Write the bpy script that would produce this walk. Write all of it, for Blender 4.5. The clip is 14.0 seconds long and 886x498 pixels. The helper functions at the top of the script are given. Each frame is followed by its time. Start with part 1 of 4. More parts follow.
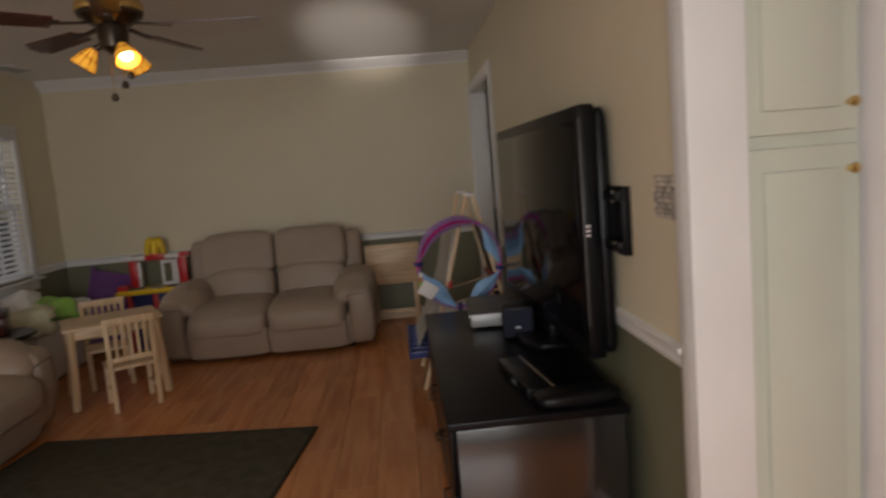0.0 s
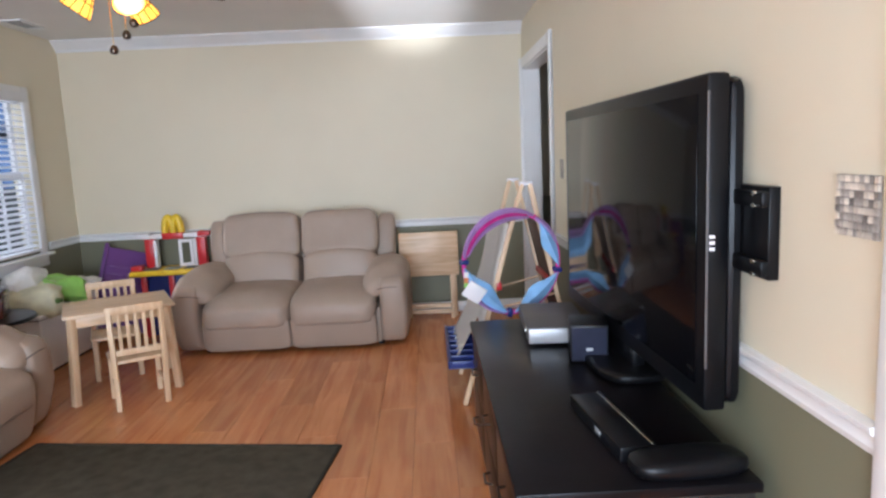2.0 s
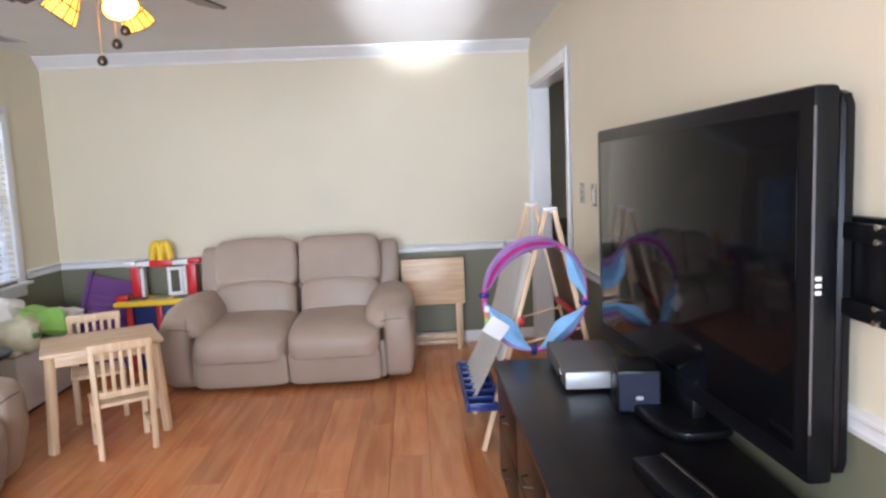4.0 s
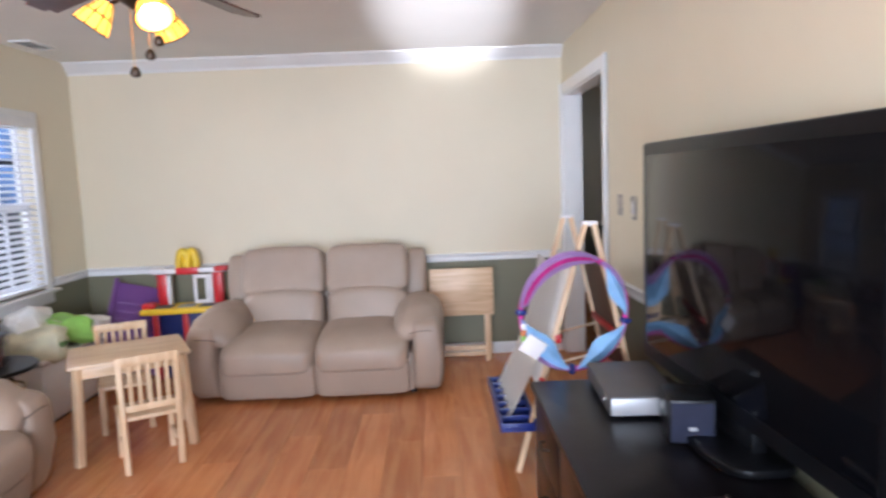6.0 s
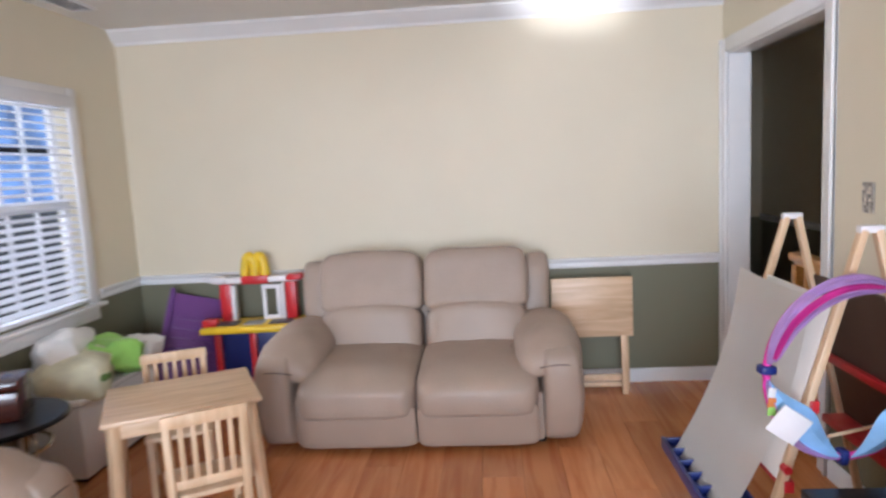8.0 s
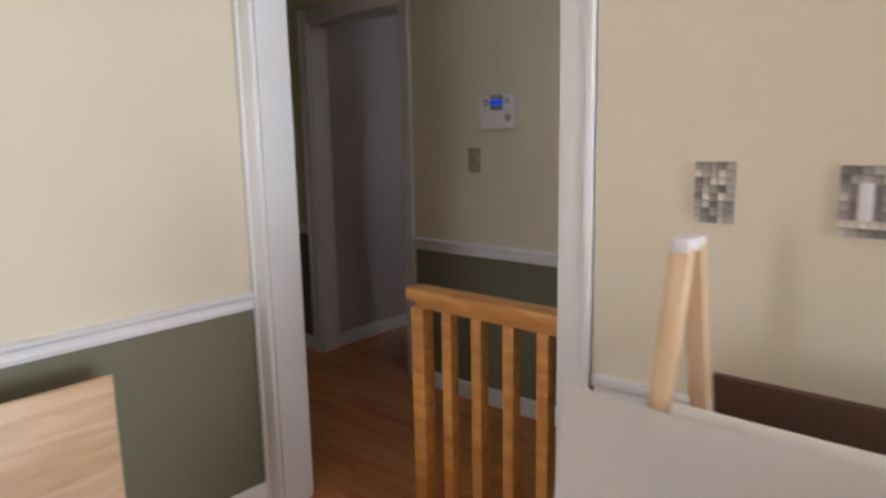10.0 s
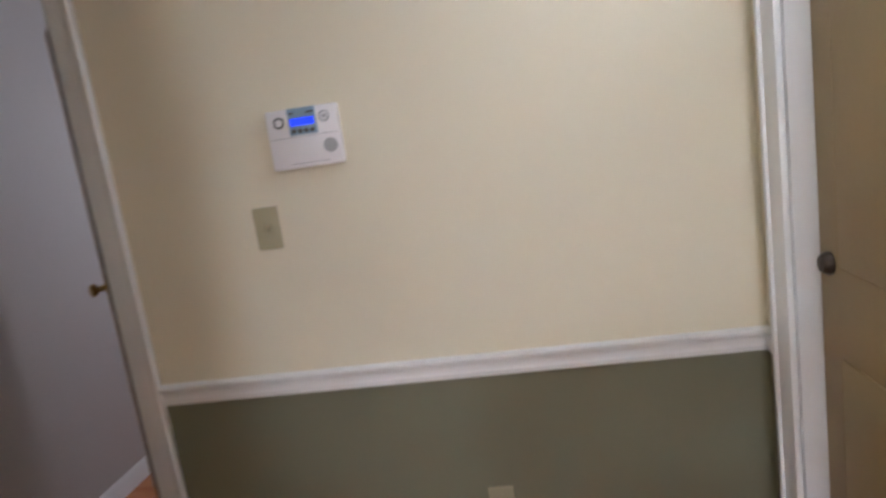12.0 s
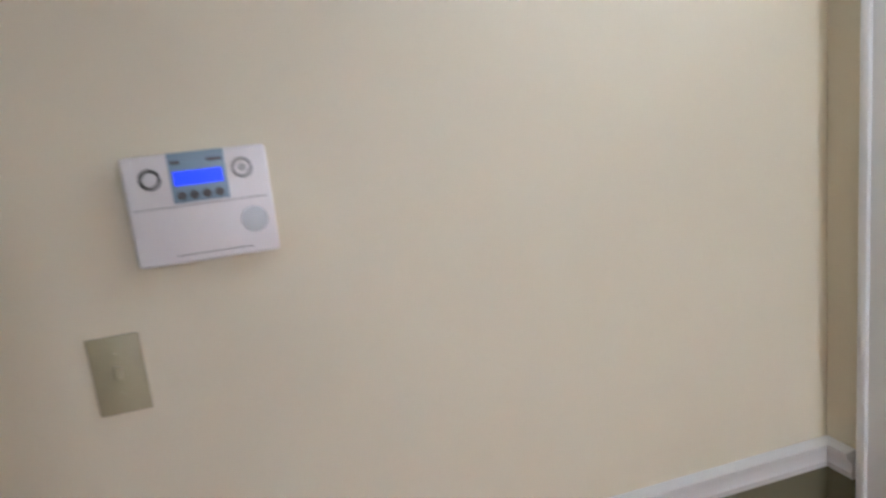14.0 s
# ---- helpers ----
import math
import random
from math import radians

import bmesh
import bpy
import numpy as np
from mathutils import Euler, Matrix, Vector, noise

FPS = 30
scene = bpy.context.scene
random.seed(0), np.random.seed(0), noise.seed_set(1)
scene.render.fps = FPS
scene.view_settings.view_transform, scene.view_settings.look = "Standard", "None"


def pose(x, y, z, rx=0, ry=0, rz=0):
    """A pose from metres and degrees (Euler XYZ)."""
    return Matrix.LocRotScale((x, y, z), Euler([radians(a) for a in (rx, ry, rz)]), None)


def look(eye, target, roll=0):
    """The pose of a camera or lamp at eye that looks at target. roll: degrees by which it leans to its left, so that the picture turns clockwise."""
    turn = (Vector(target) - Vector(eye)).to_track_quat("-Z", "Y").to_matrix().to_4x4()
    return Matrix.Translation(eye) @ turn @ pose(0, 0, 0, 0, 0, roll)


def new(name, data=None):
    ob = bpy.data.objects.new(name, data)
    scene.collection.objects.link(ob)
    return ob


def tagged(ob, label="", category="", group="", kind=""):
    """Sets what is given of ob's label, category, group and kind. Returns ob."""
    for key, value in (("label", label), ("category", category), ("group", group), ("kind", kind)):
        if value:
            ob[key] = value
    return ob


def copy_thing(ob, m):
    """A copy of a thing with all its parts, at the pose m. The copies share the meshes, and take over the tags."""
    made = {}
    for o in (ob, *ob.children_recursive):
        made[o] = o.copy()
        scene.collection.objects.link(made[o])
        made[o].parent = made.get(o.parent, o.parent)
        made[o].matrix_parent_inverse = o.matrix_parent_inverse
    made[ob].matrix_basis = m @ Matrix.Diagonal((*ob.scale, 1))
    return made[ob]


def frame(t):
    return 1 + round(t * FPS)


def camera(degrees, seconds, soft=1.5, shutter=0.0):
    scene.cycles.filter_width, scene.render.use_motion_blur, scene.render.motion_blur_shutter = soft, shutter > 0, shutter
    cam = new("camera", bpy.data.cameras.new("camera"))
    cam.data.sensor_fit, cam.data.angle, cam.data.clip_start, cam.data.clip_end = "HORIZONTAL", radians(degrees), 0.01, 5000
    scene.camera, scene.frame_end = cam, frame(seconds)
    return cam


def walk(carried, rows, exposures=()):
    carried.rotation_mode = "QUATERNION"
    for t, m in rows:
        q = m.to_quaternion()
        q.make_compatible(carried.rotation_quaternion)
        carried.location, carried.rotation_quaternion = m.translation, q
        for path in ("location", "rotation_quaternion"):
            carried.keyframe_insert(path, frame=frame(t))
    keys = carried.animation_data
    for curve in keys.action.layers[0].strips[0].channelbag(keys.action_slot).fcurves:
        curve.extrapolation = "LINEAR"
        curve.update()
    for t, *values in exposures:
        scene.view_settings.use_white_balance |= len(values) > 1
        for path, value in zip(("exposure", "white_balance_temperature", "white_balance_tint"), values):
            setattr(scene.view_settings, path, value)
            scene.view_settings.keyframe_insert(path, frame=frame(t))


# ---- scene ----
cam = camera(68.0, 14.0, soft=2.5, shutter=0.5)

PATH = [
    (0, (-0.752, -6.245, 1.373), (-0.632, -4.263, 1.134), -4.8),
    (0.5, (-0.785, -6.055, 1.383), (-0.831, -4.076, 1.097), -3.6),
    (1, (-0.838, -5.899, 1.38), (-0.745, -3.925, 1.073), -2.6),
    (1.5, (-0.816, -5.796, 1.371), (-0.858, -3.819, 1.073), -1.2),
    (2, (-0.84, -5.693, 1.381), (-0.803, -3.714, 1.095), -2.6),
    (4.5, (-0.994, -5.358, 1.415), (-0.911, -3.37, 1.216), -2.6),
    (5, (-0.927, -5.336, 1.46), (-0.924, -3.343, 1.285), -5.6),
    (5.5, (-1.084, -5.403, 1.454), (-0.804, -3.433, 1.254), -0.1),
    (6, (-1.051, -5.288, 1.448), (-1.028, -3.3, 1.232), -2.3),
    (6.5, (-1.194, -5.146, 1.444), (-1.344, -3.162, 1.237), -0.9),
    (7, (-1.245, -4.927, 1.46), (-1.51, -2.953, 1.272), -0.7),
    (7.5, (-1.299, -4.621, 1.459), (-1.631, -2.656, 1.284), -1.1),
    (8, (-1.452, -4.258, 1.454), (-1.605, -2.279, 1.21), -3.0),
    (8.5, (-1.593, -3.683, 1.433), (-1.452, -1.711, 1.135), -4.0),
    (9, (-1.534, -3.099, 1.386), (-0.95, -1.207, 1.106), -2.2),
    (9.2, (-1.48, -2.88, 1.364), (-0.64, -1.09, 1.064), -1.9),
    (11.3, (-0.867, -1.011, 1.389), (0.947, -0.22, 1.106), -5.5),
    (11.5, (-0.752, -0.897, 1.381), (1.1, -0.2, 1.09), -6.8),
    (12, (-0.457, -0.717, 1.453), (1.493, -0.449, 1.097), -8.3),
    (12.5, (-0.168, -0.484, 1.637), (1.789, -0.394, 1.235), -7.6),
    (13, (0.028, -0.215, 1.684), (1.975, -0.407, 1.271), -5.0),
    (13.5, (0.156, -0.17, 1.675), (2.061, -0.598, 1.244), -5.1),
    (14, (0.253, -0.235, 1.562), (2.147, -0.756, 1.185), -6.4),
]
walk(cam, [(t, look(eye, target, roll)) for t, eye, target, roll in PATH],
     exposures=[(0, -1.5, 7300, 15), (0.5, -0.9, 7000, 17), (1, -0.45, 6700, 18), (1.5, 0.05, 6100, 14), (2, 0.4, 5700, 12), (4.5, 0.75, 5700, 13),
                (5, 0.82, 5600, 14), (7, 0.62, 5850, 16), (7.6, 0.75, 5850, 16), (8.5, 0.45, 5650, 15), (9.2, 0.42, 5600, 15), (11.3, 1.15, 7300, 14), (11.6, 1.3, 6600, 13), (12, 1.85, 5900, 14), (13.2, 2.0, 5700, 13), (14, 1.9, 5700, 13)])

# light: daylight through the window, the bright kitchen window, the fan's bulbs, added fills
world = bpy.data.worlds.new("world")
scene.world = world
world.use_nodes = True
sky = world.node_tree.nodes.new("ShaderNodeTexSky")
sky.sky_type, sky.sun_disc = "NISHITA", False
sky.sun_elevation, sky.sun_rotation = radians(23), radians(112)
world.node_tree.links.new(sky.outputs[0], world.node_tree.nodes["Background"].inputs[0])
world.node_tree.nodes["Background"].inputs[1].default_value = 0.09


HYL = -1.29  # where the added foyer fill sits, over the foyer door


def lamp(name, kind, m, energy, color, size=0.1, size_y=None):
    data = bpy.data.lights.new(name, kind)
    data.energy, data.color = energy, color
    if kind == "AREA":
        data.shape, data.size, data.size_y = "RECTANGLE", size, size_y or size
    elif kind == "SUN":
        data.angle = size
    else:
        data.shadow_soft_size = size
    ob = new(name, data)
    ob.matrix_world = m
    return ob


lamp("sun", "SUN", look((6, -7.5, 2.7), (0, -5.1, 0)), 5.0, (1.0, 0.94, 0.85), radians(0.5))
lamp("kitchen_window_light", "AREA", look((3.1, -6.3, 1.08), (-2.2, -4.6, 1.0)), 25, (0.88, 0.95, 1.0), 1.7, 1.3)
# added fill from behind the camera, in an unseen opening of the south wall
lamp("rear_window_light", "AREA", look((-1.6, -8.06, 1.35), (-1.6, -3.2, 1.15)), 190, (0.84, 0.93, 1.0), 2.4, 1.7)
# added spot for the bright ceiling patch, standing in for sun thrown back up
glint = lamp("reflected_sun", "SPOT", look((-1.25, -7.4, 0.15), (-0.93, -1.05, 2.44)), 2600, (1.0, 0.98, 0.95), 0.05)
glint.data.spot_size, glint.data.spot_blend = radians(9.5), 1.0
# added lamp out of view before the side window, a sky stand-in brightening the foyer
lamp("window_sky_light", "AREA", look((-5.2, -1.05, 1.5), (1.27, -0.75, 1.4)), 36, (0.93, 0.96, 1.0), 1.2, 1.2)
# added fill brightening the panel wall; no lamp or glazing is known there
lamp("foyer_transom_light", "AREA", look((0.72, HYL, 2.24), (1.24, -0.55, 1.1)), 1.9, (0.92, 0.96, 1.0), 0.7, 0.2)
# added fill inside the back room, which has no window of its own
lamp("back_room_window_light", "AREA", look((3.36, 0.2, 1.5), (1.6, 1.0, 1.2)), 4.5, (0.95, 0.96, 1.0), 0.9, 1.1)


# ---- materials ----
def mat(name, col, rough=0.6, var=0.12, scale=6.0, bump=0.1, bscale=120.0, metal=0.0, spec=0.5, coat=0.0, rand=0.0):
    m = bpy.data.materials.new(name)
    m.use_nodes = True
    nt = m.node_tree
    b = nt.nodes["Principled BSDF"]
    b.inputs["Roughness"].default_value, b.inputs["Metallic"].default_value = rough, metal
    b.inputs["Specular IOR Level"].default_value, b.inputs["Coat Weight"].default_value = spec, coat
    geo = nt.nodes.new("ShaderNodeTexCoord")
    n1, n2 = nt.nodes.new("ShaderNodeTexNoise"), nt.nodes.new("ShaderNodeTexNoise")
    n1.inputs["Scale"].default_value, n1.inputs["Detail"].default_value = scale, 5
    n2.inputs["Scale"].default_value, n2.inputs["Detail"].default_value = bscale, 3
    for n in (n1, n2):
        nt.links.new(geo.outputs["Object"], n.inputs["Vector"])
    ramp = nt.nodes.new("ShaderNodeMapRange")
    ramp.inputs["To Min"].default_value, ramp.inputs["To Max"].default_value = 1 - var, 1 + var
    ramp.inputs["From Min"].default_value, ramp.inputs["From Max"].default_value = 0.3, 0.7
    nt.links.new(n1.outputs["Fac"], ramp.inputs["Value"])
    fac = ramp.outputs[0]
    if rand:
        info, r2, mul = nt.nodes.new("ShaderNodeObjectInfo"), nt.nodes.new("ShaderNodeMapRange"), nt.nodes.new("ShaderNodeMath")
        r2.inputs["To Min"].default_value, r2.inputs["To Max"].default_value = 1 - rand, 1 + rand
        mul.operation = "MULTIPLY"
        nt.links.new(info.outputs["Random"], r2.inputs["Value"])
        nt.links.new(fac, mul.inputs[0]), nt.links.new(r2.outputs[0], mul.inputs[1])
        fac = mul.outputs[0]
    hsv = nt.nodes.new("ShaderNodeHueSaturation")
    hsv.inputs["Color"].default_value = (*col, 1)
    nt.links.new(fac, hsv.inputs["Value"])
    nt.links.new(hsv.outputs[0], b.inputs["Base Color"])
    if bump:
        bp = nt.nodes.new("ShaderNodeBump")
        bp.inputs["Strength"].default_value, bp.inputs["Distance"].default_value = bump, 0.01
        nt.links.new(n2.outputs["Fac"], bp.inputs["Height"])
        nt.links.new(bp.outputs[0], b.inputs["Normal"])
    m["hsv"] = hsv.name
    return m


def wood(name, dark, light, stretch=(14, 14, 1.4), rough=0.45, rand=0.0, coat=0.0, bump=0.06):
    m = mat(name, light, rough, 0.08, 3.0, bump, 60, coat=coat, rand=rand)
    nt = m.node_tree
    tc, mp, n = nt.nodes.new("ShaderNodeTexCoord"), nt.nodes.new("ShaderNodeMapping"), nt.nodes.new("ShaderNodeTexNoise")
    mp.inputs["Scale"].default_value = stretch
    n.inputs["Scale"].default_value, n.inputs["Detail"].default_value, n.inputs["Distortion"].default_value = 2.2, 6, 0.6
    ramp = nt.nodes.new("ShaderNodeValToRGB")
    ramp.color_ramp.elements[0].position, ramp.color_ramp.elements[0].color = 0.32, (*dark, 1)
    ramp.color_ramp.elements[1].position, ramp.color_ramp.elements[1].color = 0.62, (*light, 1)
    src = tc.outputs["Object"]
    if rand:
        info, add, sc = nt.nodes.new("ShaderNodeObjectInfo"), nt.nodes.new("ShaderNodeVectorMath"), nt.nodes.new("ShaderNodeVectorMath")
        sc.operation = "SCALE"
        sc.inputs[0].default_value = (3.1, 5.7, 9.3)
        nt.links.new(info.outputs["Random"], sc.inputs["Scale"])
        nt.links.new(src, add.inputs[0]), nt.links.new(sc.outputs[0], add.inputs[1])
        src = add.outputs[0]
    nt.links.new(src, mp.inputs[0]), nt.links.new(mp.outputs[0], n.inputs["Vector"])
    nt.links.new(n.outputs["Fac"], ramp.inputs[0])
    nt.links.new(ramp.outputs[0], nt.nodes[m["hsv"]].inputs["Color"])
    return m


def emit(name, col, strength):
    m = bpy.data.materials.new(name)
    m.use_nodes = True
    b = m.node_tree.nodes["Principled BSDF"]
    b.inputs["Base Color"].default_value = b.inputs["Emission Color"].default_value = (*col, 1)
    b.inputs["Emission Strength"].default_value = strength
    return m


def two_tone(name, upper, lower, height):
    """Wall paint with one colour over the chair rail and another below it."""
    m = mat(name, upper, 0.5, 0.03, 1.3, 0.05, 220, spec=0.4)
    nt = m.node_tree
    geo, sep, gt, mix = (nt.nodes.new("ShaderNode" + k) for k in ("NewGeometry", "SeparateXYZ", "Math", "MixRGB"))
    gt.operation = "GREATER_THAN"
    gt.inputs[1].default_value = height
    nt.links.new(geo.outputs["Position"], sep.inputs[0]), nt.links.new(sep.outputs[2], gt.inputs[0])
    mix.inputs[1].default_value, mix.inputs[2].default_value = (*lower, 1), (*upper, 1)
    nt.links.new(gt.outputs[0], mix.inputs[0]), nt.links.new(mix.outputs[0], nt.nodes[m["hsv"]].inputs["Color"])
    return m


RAIL = 0.83
WALL = two_tone("cream_and_green_paint", (0.725, 0.655, 0.50), (0.195, 0.19, 0.125), RAIL - 0.03)
KWALL = mat("pale_kitchen_paint", (0.75, 0.72, 0.62), 0.6, 0.03, 1.5, 0.04, 200)
GREY = mat("grey_violet_paint", (0.50, 0.47, 0.46), 0.6, 0.03, 1.2, 0.04, 200)
CEIL = mat("ceiling_paint", (0.80, 0.79, 0.77), 0.75, 0.03, 1.5, 0.1, 160)
TRIM = mat("white_gloss_trim", (0.80, 0.80, 0.80), 0.32, 0.03, 4, 0.02, 60)
FLOORW = wood("cherry_laminate", (0.48, 0.160, 0.050), (0.60, 0.240, 0.086), (9, 0.8, 9), 0.25, 0.13, 0.1, 0.015)
SUB = mat("underlay", (0.10, 0.05, 0.03), 0.9, 0.1, 4, 0)
LEATHER = mat("taupe_leather", (0.35, 0.266, 0.206), 0.42, 0.045, 4, 0.16, 150)
LEATHER2 = mat("taupe_leather_shade", (0.355, 0.27, 0.209), 0.46, 0.06, 5, 0.2, 90)
SEAM_SHADE = mat("dark_thread_and_crease_shade", (0.14, 0.10, 0.08), 0.7, 0.1, 8, 0)
PINE = wood("pale_birch", (0.62, 0.41, 0.235), (0.76, 0.56, 0.36), (10, 10, 1.2), 0.42)
PINEX = wood("pale_birch_top", (0.60, 0.40, 0.23), (0.75, 0.55, 0.36), (1.4, 14, 14), 0.38)
OAK = wood("honey_oak", (0.48, 0.20, 0.045), (0.66, 0.32, 0.085), (14, 1.5, 14), 0.3, coat=0.3)
BLACKW = mat("black_stained_wood", (0.006, 0.005, 0.006), 0.3, 0.25, 8, 0.03, 60, spec=0.16)
BLACKP = mat("black_plastic", (0.005, 0.005, 0.006), 0.32, 0.15, 10, 0.02, 90, spec=0.2)
SCREEN = mat("glossy_screen", (0.003, 0.003, 0.004), 0.08, 0.05, 2, 0.0, spec=0.15)
GLOSSB = mat("glossy_black_lacquer", (0.012, 0.011, 0.012), 0.22, 0.2, 5, 0.02, 40, spec=1.0, coat=1.0)
SILVER = mat("silver_plastic", (0.42, 0.42, 0.43), 0.38, 0.06, 8, 0.03, 200, metal=0.3)
GREYP = mat("grey_plastic", (0.10, 0.095, 0.095), 0.42, 0.08, 8, 0.04, 200)
CHROME = mat("steel", (0.6, 0.57, 0.5), 0.25, 0.05, 8, 0.0, metal=1.0)
BRASS = mat("brass", (0.72, 0.52, 0.22), 0.25, 0.08, 9, 0.0, metal=1.0)
BRONZE = mat("dark_bronze", (0.06, 0.045, 0.035), 0.3, 0.2, 9, 0.0, metal=0.8)
RUGM = mat("olive_rug_pile", (0.105, 0.094, 0.070), 0.95, 0.2, 14, 0.8, 320, spec=0.1)
RUGE = mat("rug_binding", (0.05, 0.045, 0.035), 0.9, 0.15, 14, 0.4, 200, spec=0.1)
GREENF = mat("sage_cushion_fabric", (0.085, 0.115, 0.075), 0.9, 0.15, 8, 0.5, 400, spec=0.1)
BLIND = mat("white_blind", (0.78, 0.79, 0.82), 0.45, 0.03, 6, 0.02, 60)
WHITEP = mat("white_plastic", (0.80, 0.77, 0.78), 0.4, 0.02, 6, 0.02, 90)
ALMOND = mat("almond_plastic", (0.40, 0.36, 0.23), 0.4, 0.04, 6, 0.02, 90)
PAPER = mat("white_paper", (0.86, 0.83, 0.79), 0.75, 0.03, 2, 0.03, 40)
CARD = mat("brown_chalkboard", (0.085, 0.045, 0.028), 0.6, 0.15, 3, 0.03, 60)
RED = mat("red_plastic", (0.55, 0.02, 0.025), 0.35, 0.06, 5, 0.02, 60)
YELLOW = mat("yellow_plastic", (0.82, 0.55, 0.02), 0.35, 0.06, 5, 0.02, 60)
BLUE = mat("navy_plastic", (0.012, 0.025, 0.16), 0.35, 0.1, 5, 0.02, 60)
PURPLE = mat("purple_plastic", (0.16, 0.06, 0.24), 0.4, 0.1, 5, 0.03, 60)
PINK = mat("magenta_fabric", (0.78, 0.05, 0.40), 0.75, 0.15, 12, 0.3, 200)
LILAC = mat("lilac_fabric", (0.62, 0.40, 0.74), 0.75, 0.15, 12, 0.3, 200)
SKYF = mat("pale_blue_fabric", (0.27, 0.50, 0.80), 0.75, 0.15, 12, 0.3, 200)
ORANGE = mat("orange_label", (0.62, 0.20, 0.05), 0.6, 0.1, 9, 0.1, 60)
LIME = mat("lime_plastic_bag", (0.30, 0.60, 0.12), 0.4, 0.15, 9, 0.3, 40)
CREAMF = mat("cream_plush", (0.66, 0.64, 0.46), 0.85, 0.18, 9, 0.6, 160)
LEAFG = mat("green_plush", (0.10, 0.20, 0.05), 0.85, 0.2, 9, 0.5, 160)
WHITEF = mat("white_cloth", (0.78, 0.77, 0.74), 0.8, 0.06, 9, 0.4, 90)
CHERRY = wood("dark_cherry_box", (0.03, 0.008, 0.006), (0.07, 0.018, 0.012), (1.5, 10, 10), 0.25, coat=0.4)
BLADE = wood("fan_blade_walnut", (0.045, 0.014, 0.012), (0.09, 0.03, 0.025), (1.5, 12, 12), 0.3)
CABINET = mat("pale_green_cabinet_paint", (0.60, 0.63, 0.54), 0.45, 0.03, 3, 0.03, 80)
STONE_A = mat("mosaic_grey", (0.30, 0.27, 0.24), 0.5, 0.3, 60, 0.2, 200, rand=0.5)
STONE_B = mat("mosaic_cream", (0.62, 0.56, 0.47), 0.5, 0.2, 60, 0.2, 200, rand=0.3)
DARK = mat("dark_recess", (0.01, 0.01, 0.01), 0.8, 0.1, 8, 0)
TANDOOR = mat("tan_door_paint", (0.33, 0.24, 0.115), 0.5, 0.1, 3, 0.05, 60)
LCD = emit("lcd_blue", (0.015, 0.05, 0.9), 0.28)
LCDG = mat("lcd_grey", (0.26, 0.36, 0.46), 0.3, 0.05, 8, 0)
BULB = emit("lamp_bulb", (1.0, 0.80, 0.45), 30)
AMBER = mat("amber_glass", (0.85, 0.42, 0.06), 0.3, 0.15, 12, 0.05, 30)
for a in (AMBER,):
    n = a.node_tree.nodes["Principled BSDF"]
    n.inputs["Emission Color"].default_value, n.inputs["Emission Strength"].default_value = (1.0, 0.45, 0.05, 1), 1.6
GLASS = bpy.data.materials.new("window_glass")
GLASS.use_nodes = True
GLASS.node_tree.nodes["Principled BSDF"].inputs["Transmission Weight"].default_value = 1.0
GLASS.node_tree.nodes["Principled BSDF"].inputs["Roughness"].default_value = 0.0
GLASS.node_tree.nodes["Principled BSDF"].inputs["IOR"].default_value = 1.05


# ---- shaping helpers ----
def BM():
    return bmesh.new()


def box(bm, x0, x1, y0, y1, z0, z1, bevel=0.0, m=None):
    r = bmesh.ops.create_cube(bm, size=1.0)
    vs = r["verts"]
    bmesh.ops.scale(bm, vec=(x1 - x0, y1 - y0, z1 - z0), verts=vs)
    bmesh.ops.translate(bm, vec=((x0 + x1) / 2, (y0 + y1) / 2, (z0 + z1) / 2), verts=vs)
    if bevel:
        es = list({e for v in vs for e in v.link_edges})
        out = bmesh.ops.bevel(bm, geom=es, offset=bevel, segments=2, affect="EDGES", profile=0.5)
        vs = list({v for f in out["faces"] for v in f.verts} | {v for v in vs if v.is_valid})
    if m is not None:
        bmesh.ops.transform(bm, matrix=m, verts=vs)
    return bm


def rod(bm, a, b, r0, r1=None, n=12):
    a, b = Vector(a), Vector(b)
    d = b - a
    m = Matrix.Translation((a + b) / 2) @ d.to_track_quat("Z", "Y").to_matrix().to_4x4()
    bmesh.ops.create_cone(bm, cap_ends=True, segments=n, radius1=r0, radius2=r0 if r1 is None else r1, depth=d.length, matrix=m)
    return bm


def beam(bm, a, b, w, d, bevel=0.004):
    """A squared bar from a to b."""
    a, b = Vector(a), Vector(b)
    v = b - a
    m = Matrix.Translation((a + b) / 2) @ v.to_track_quat("Z", "Y").to_matrix().to_4x4()
    return box(bm, -w / 2, w / 2, -d / 2, d / 2, -v.length / 2, v.length / 2, bevel, m)


def lathe(bm, profile, n=28, m=None):
    rings = []
    for r, z in profile:
        rings.append([bm.verts.new((r * math.cos(2 * math.pi * k / n), r * math.sin(2 * math.pi * k / n), z)) for k in range(n)])
    for a, b in zip(rings, rings[1:]):
        for k in range(n):
            bm.faces.new((a[k], a[(k + 1) % n], b[(k + 1) % n], b[k]))
    if m is not None:
        bmesh.ops.transform(bm, matrix=m, verts=[v for r in rings for v in r])
    return bm


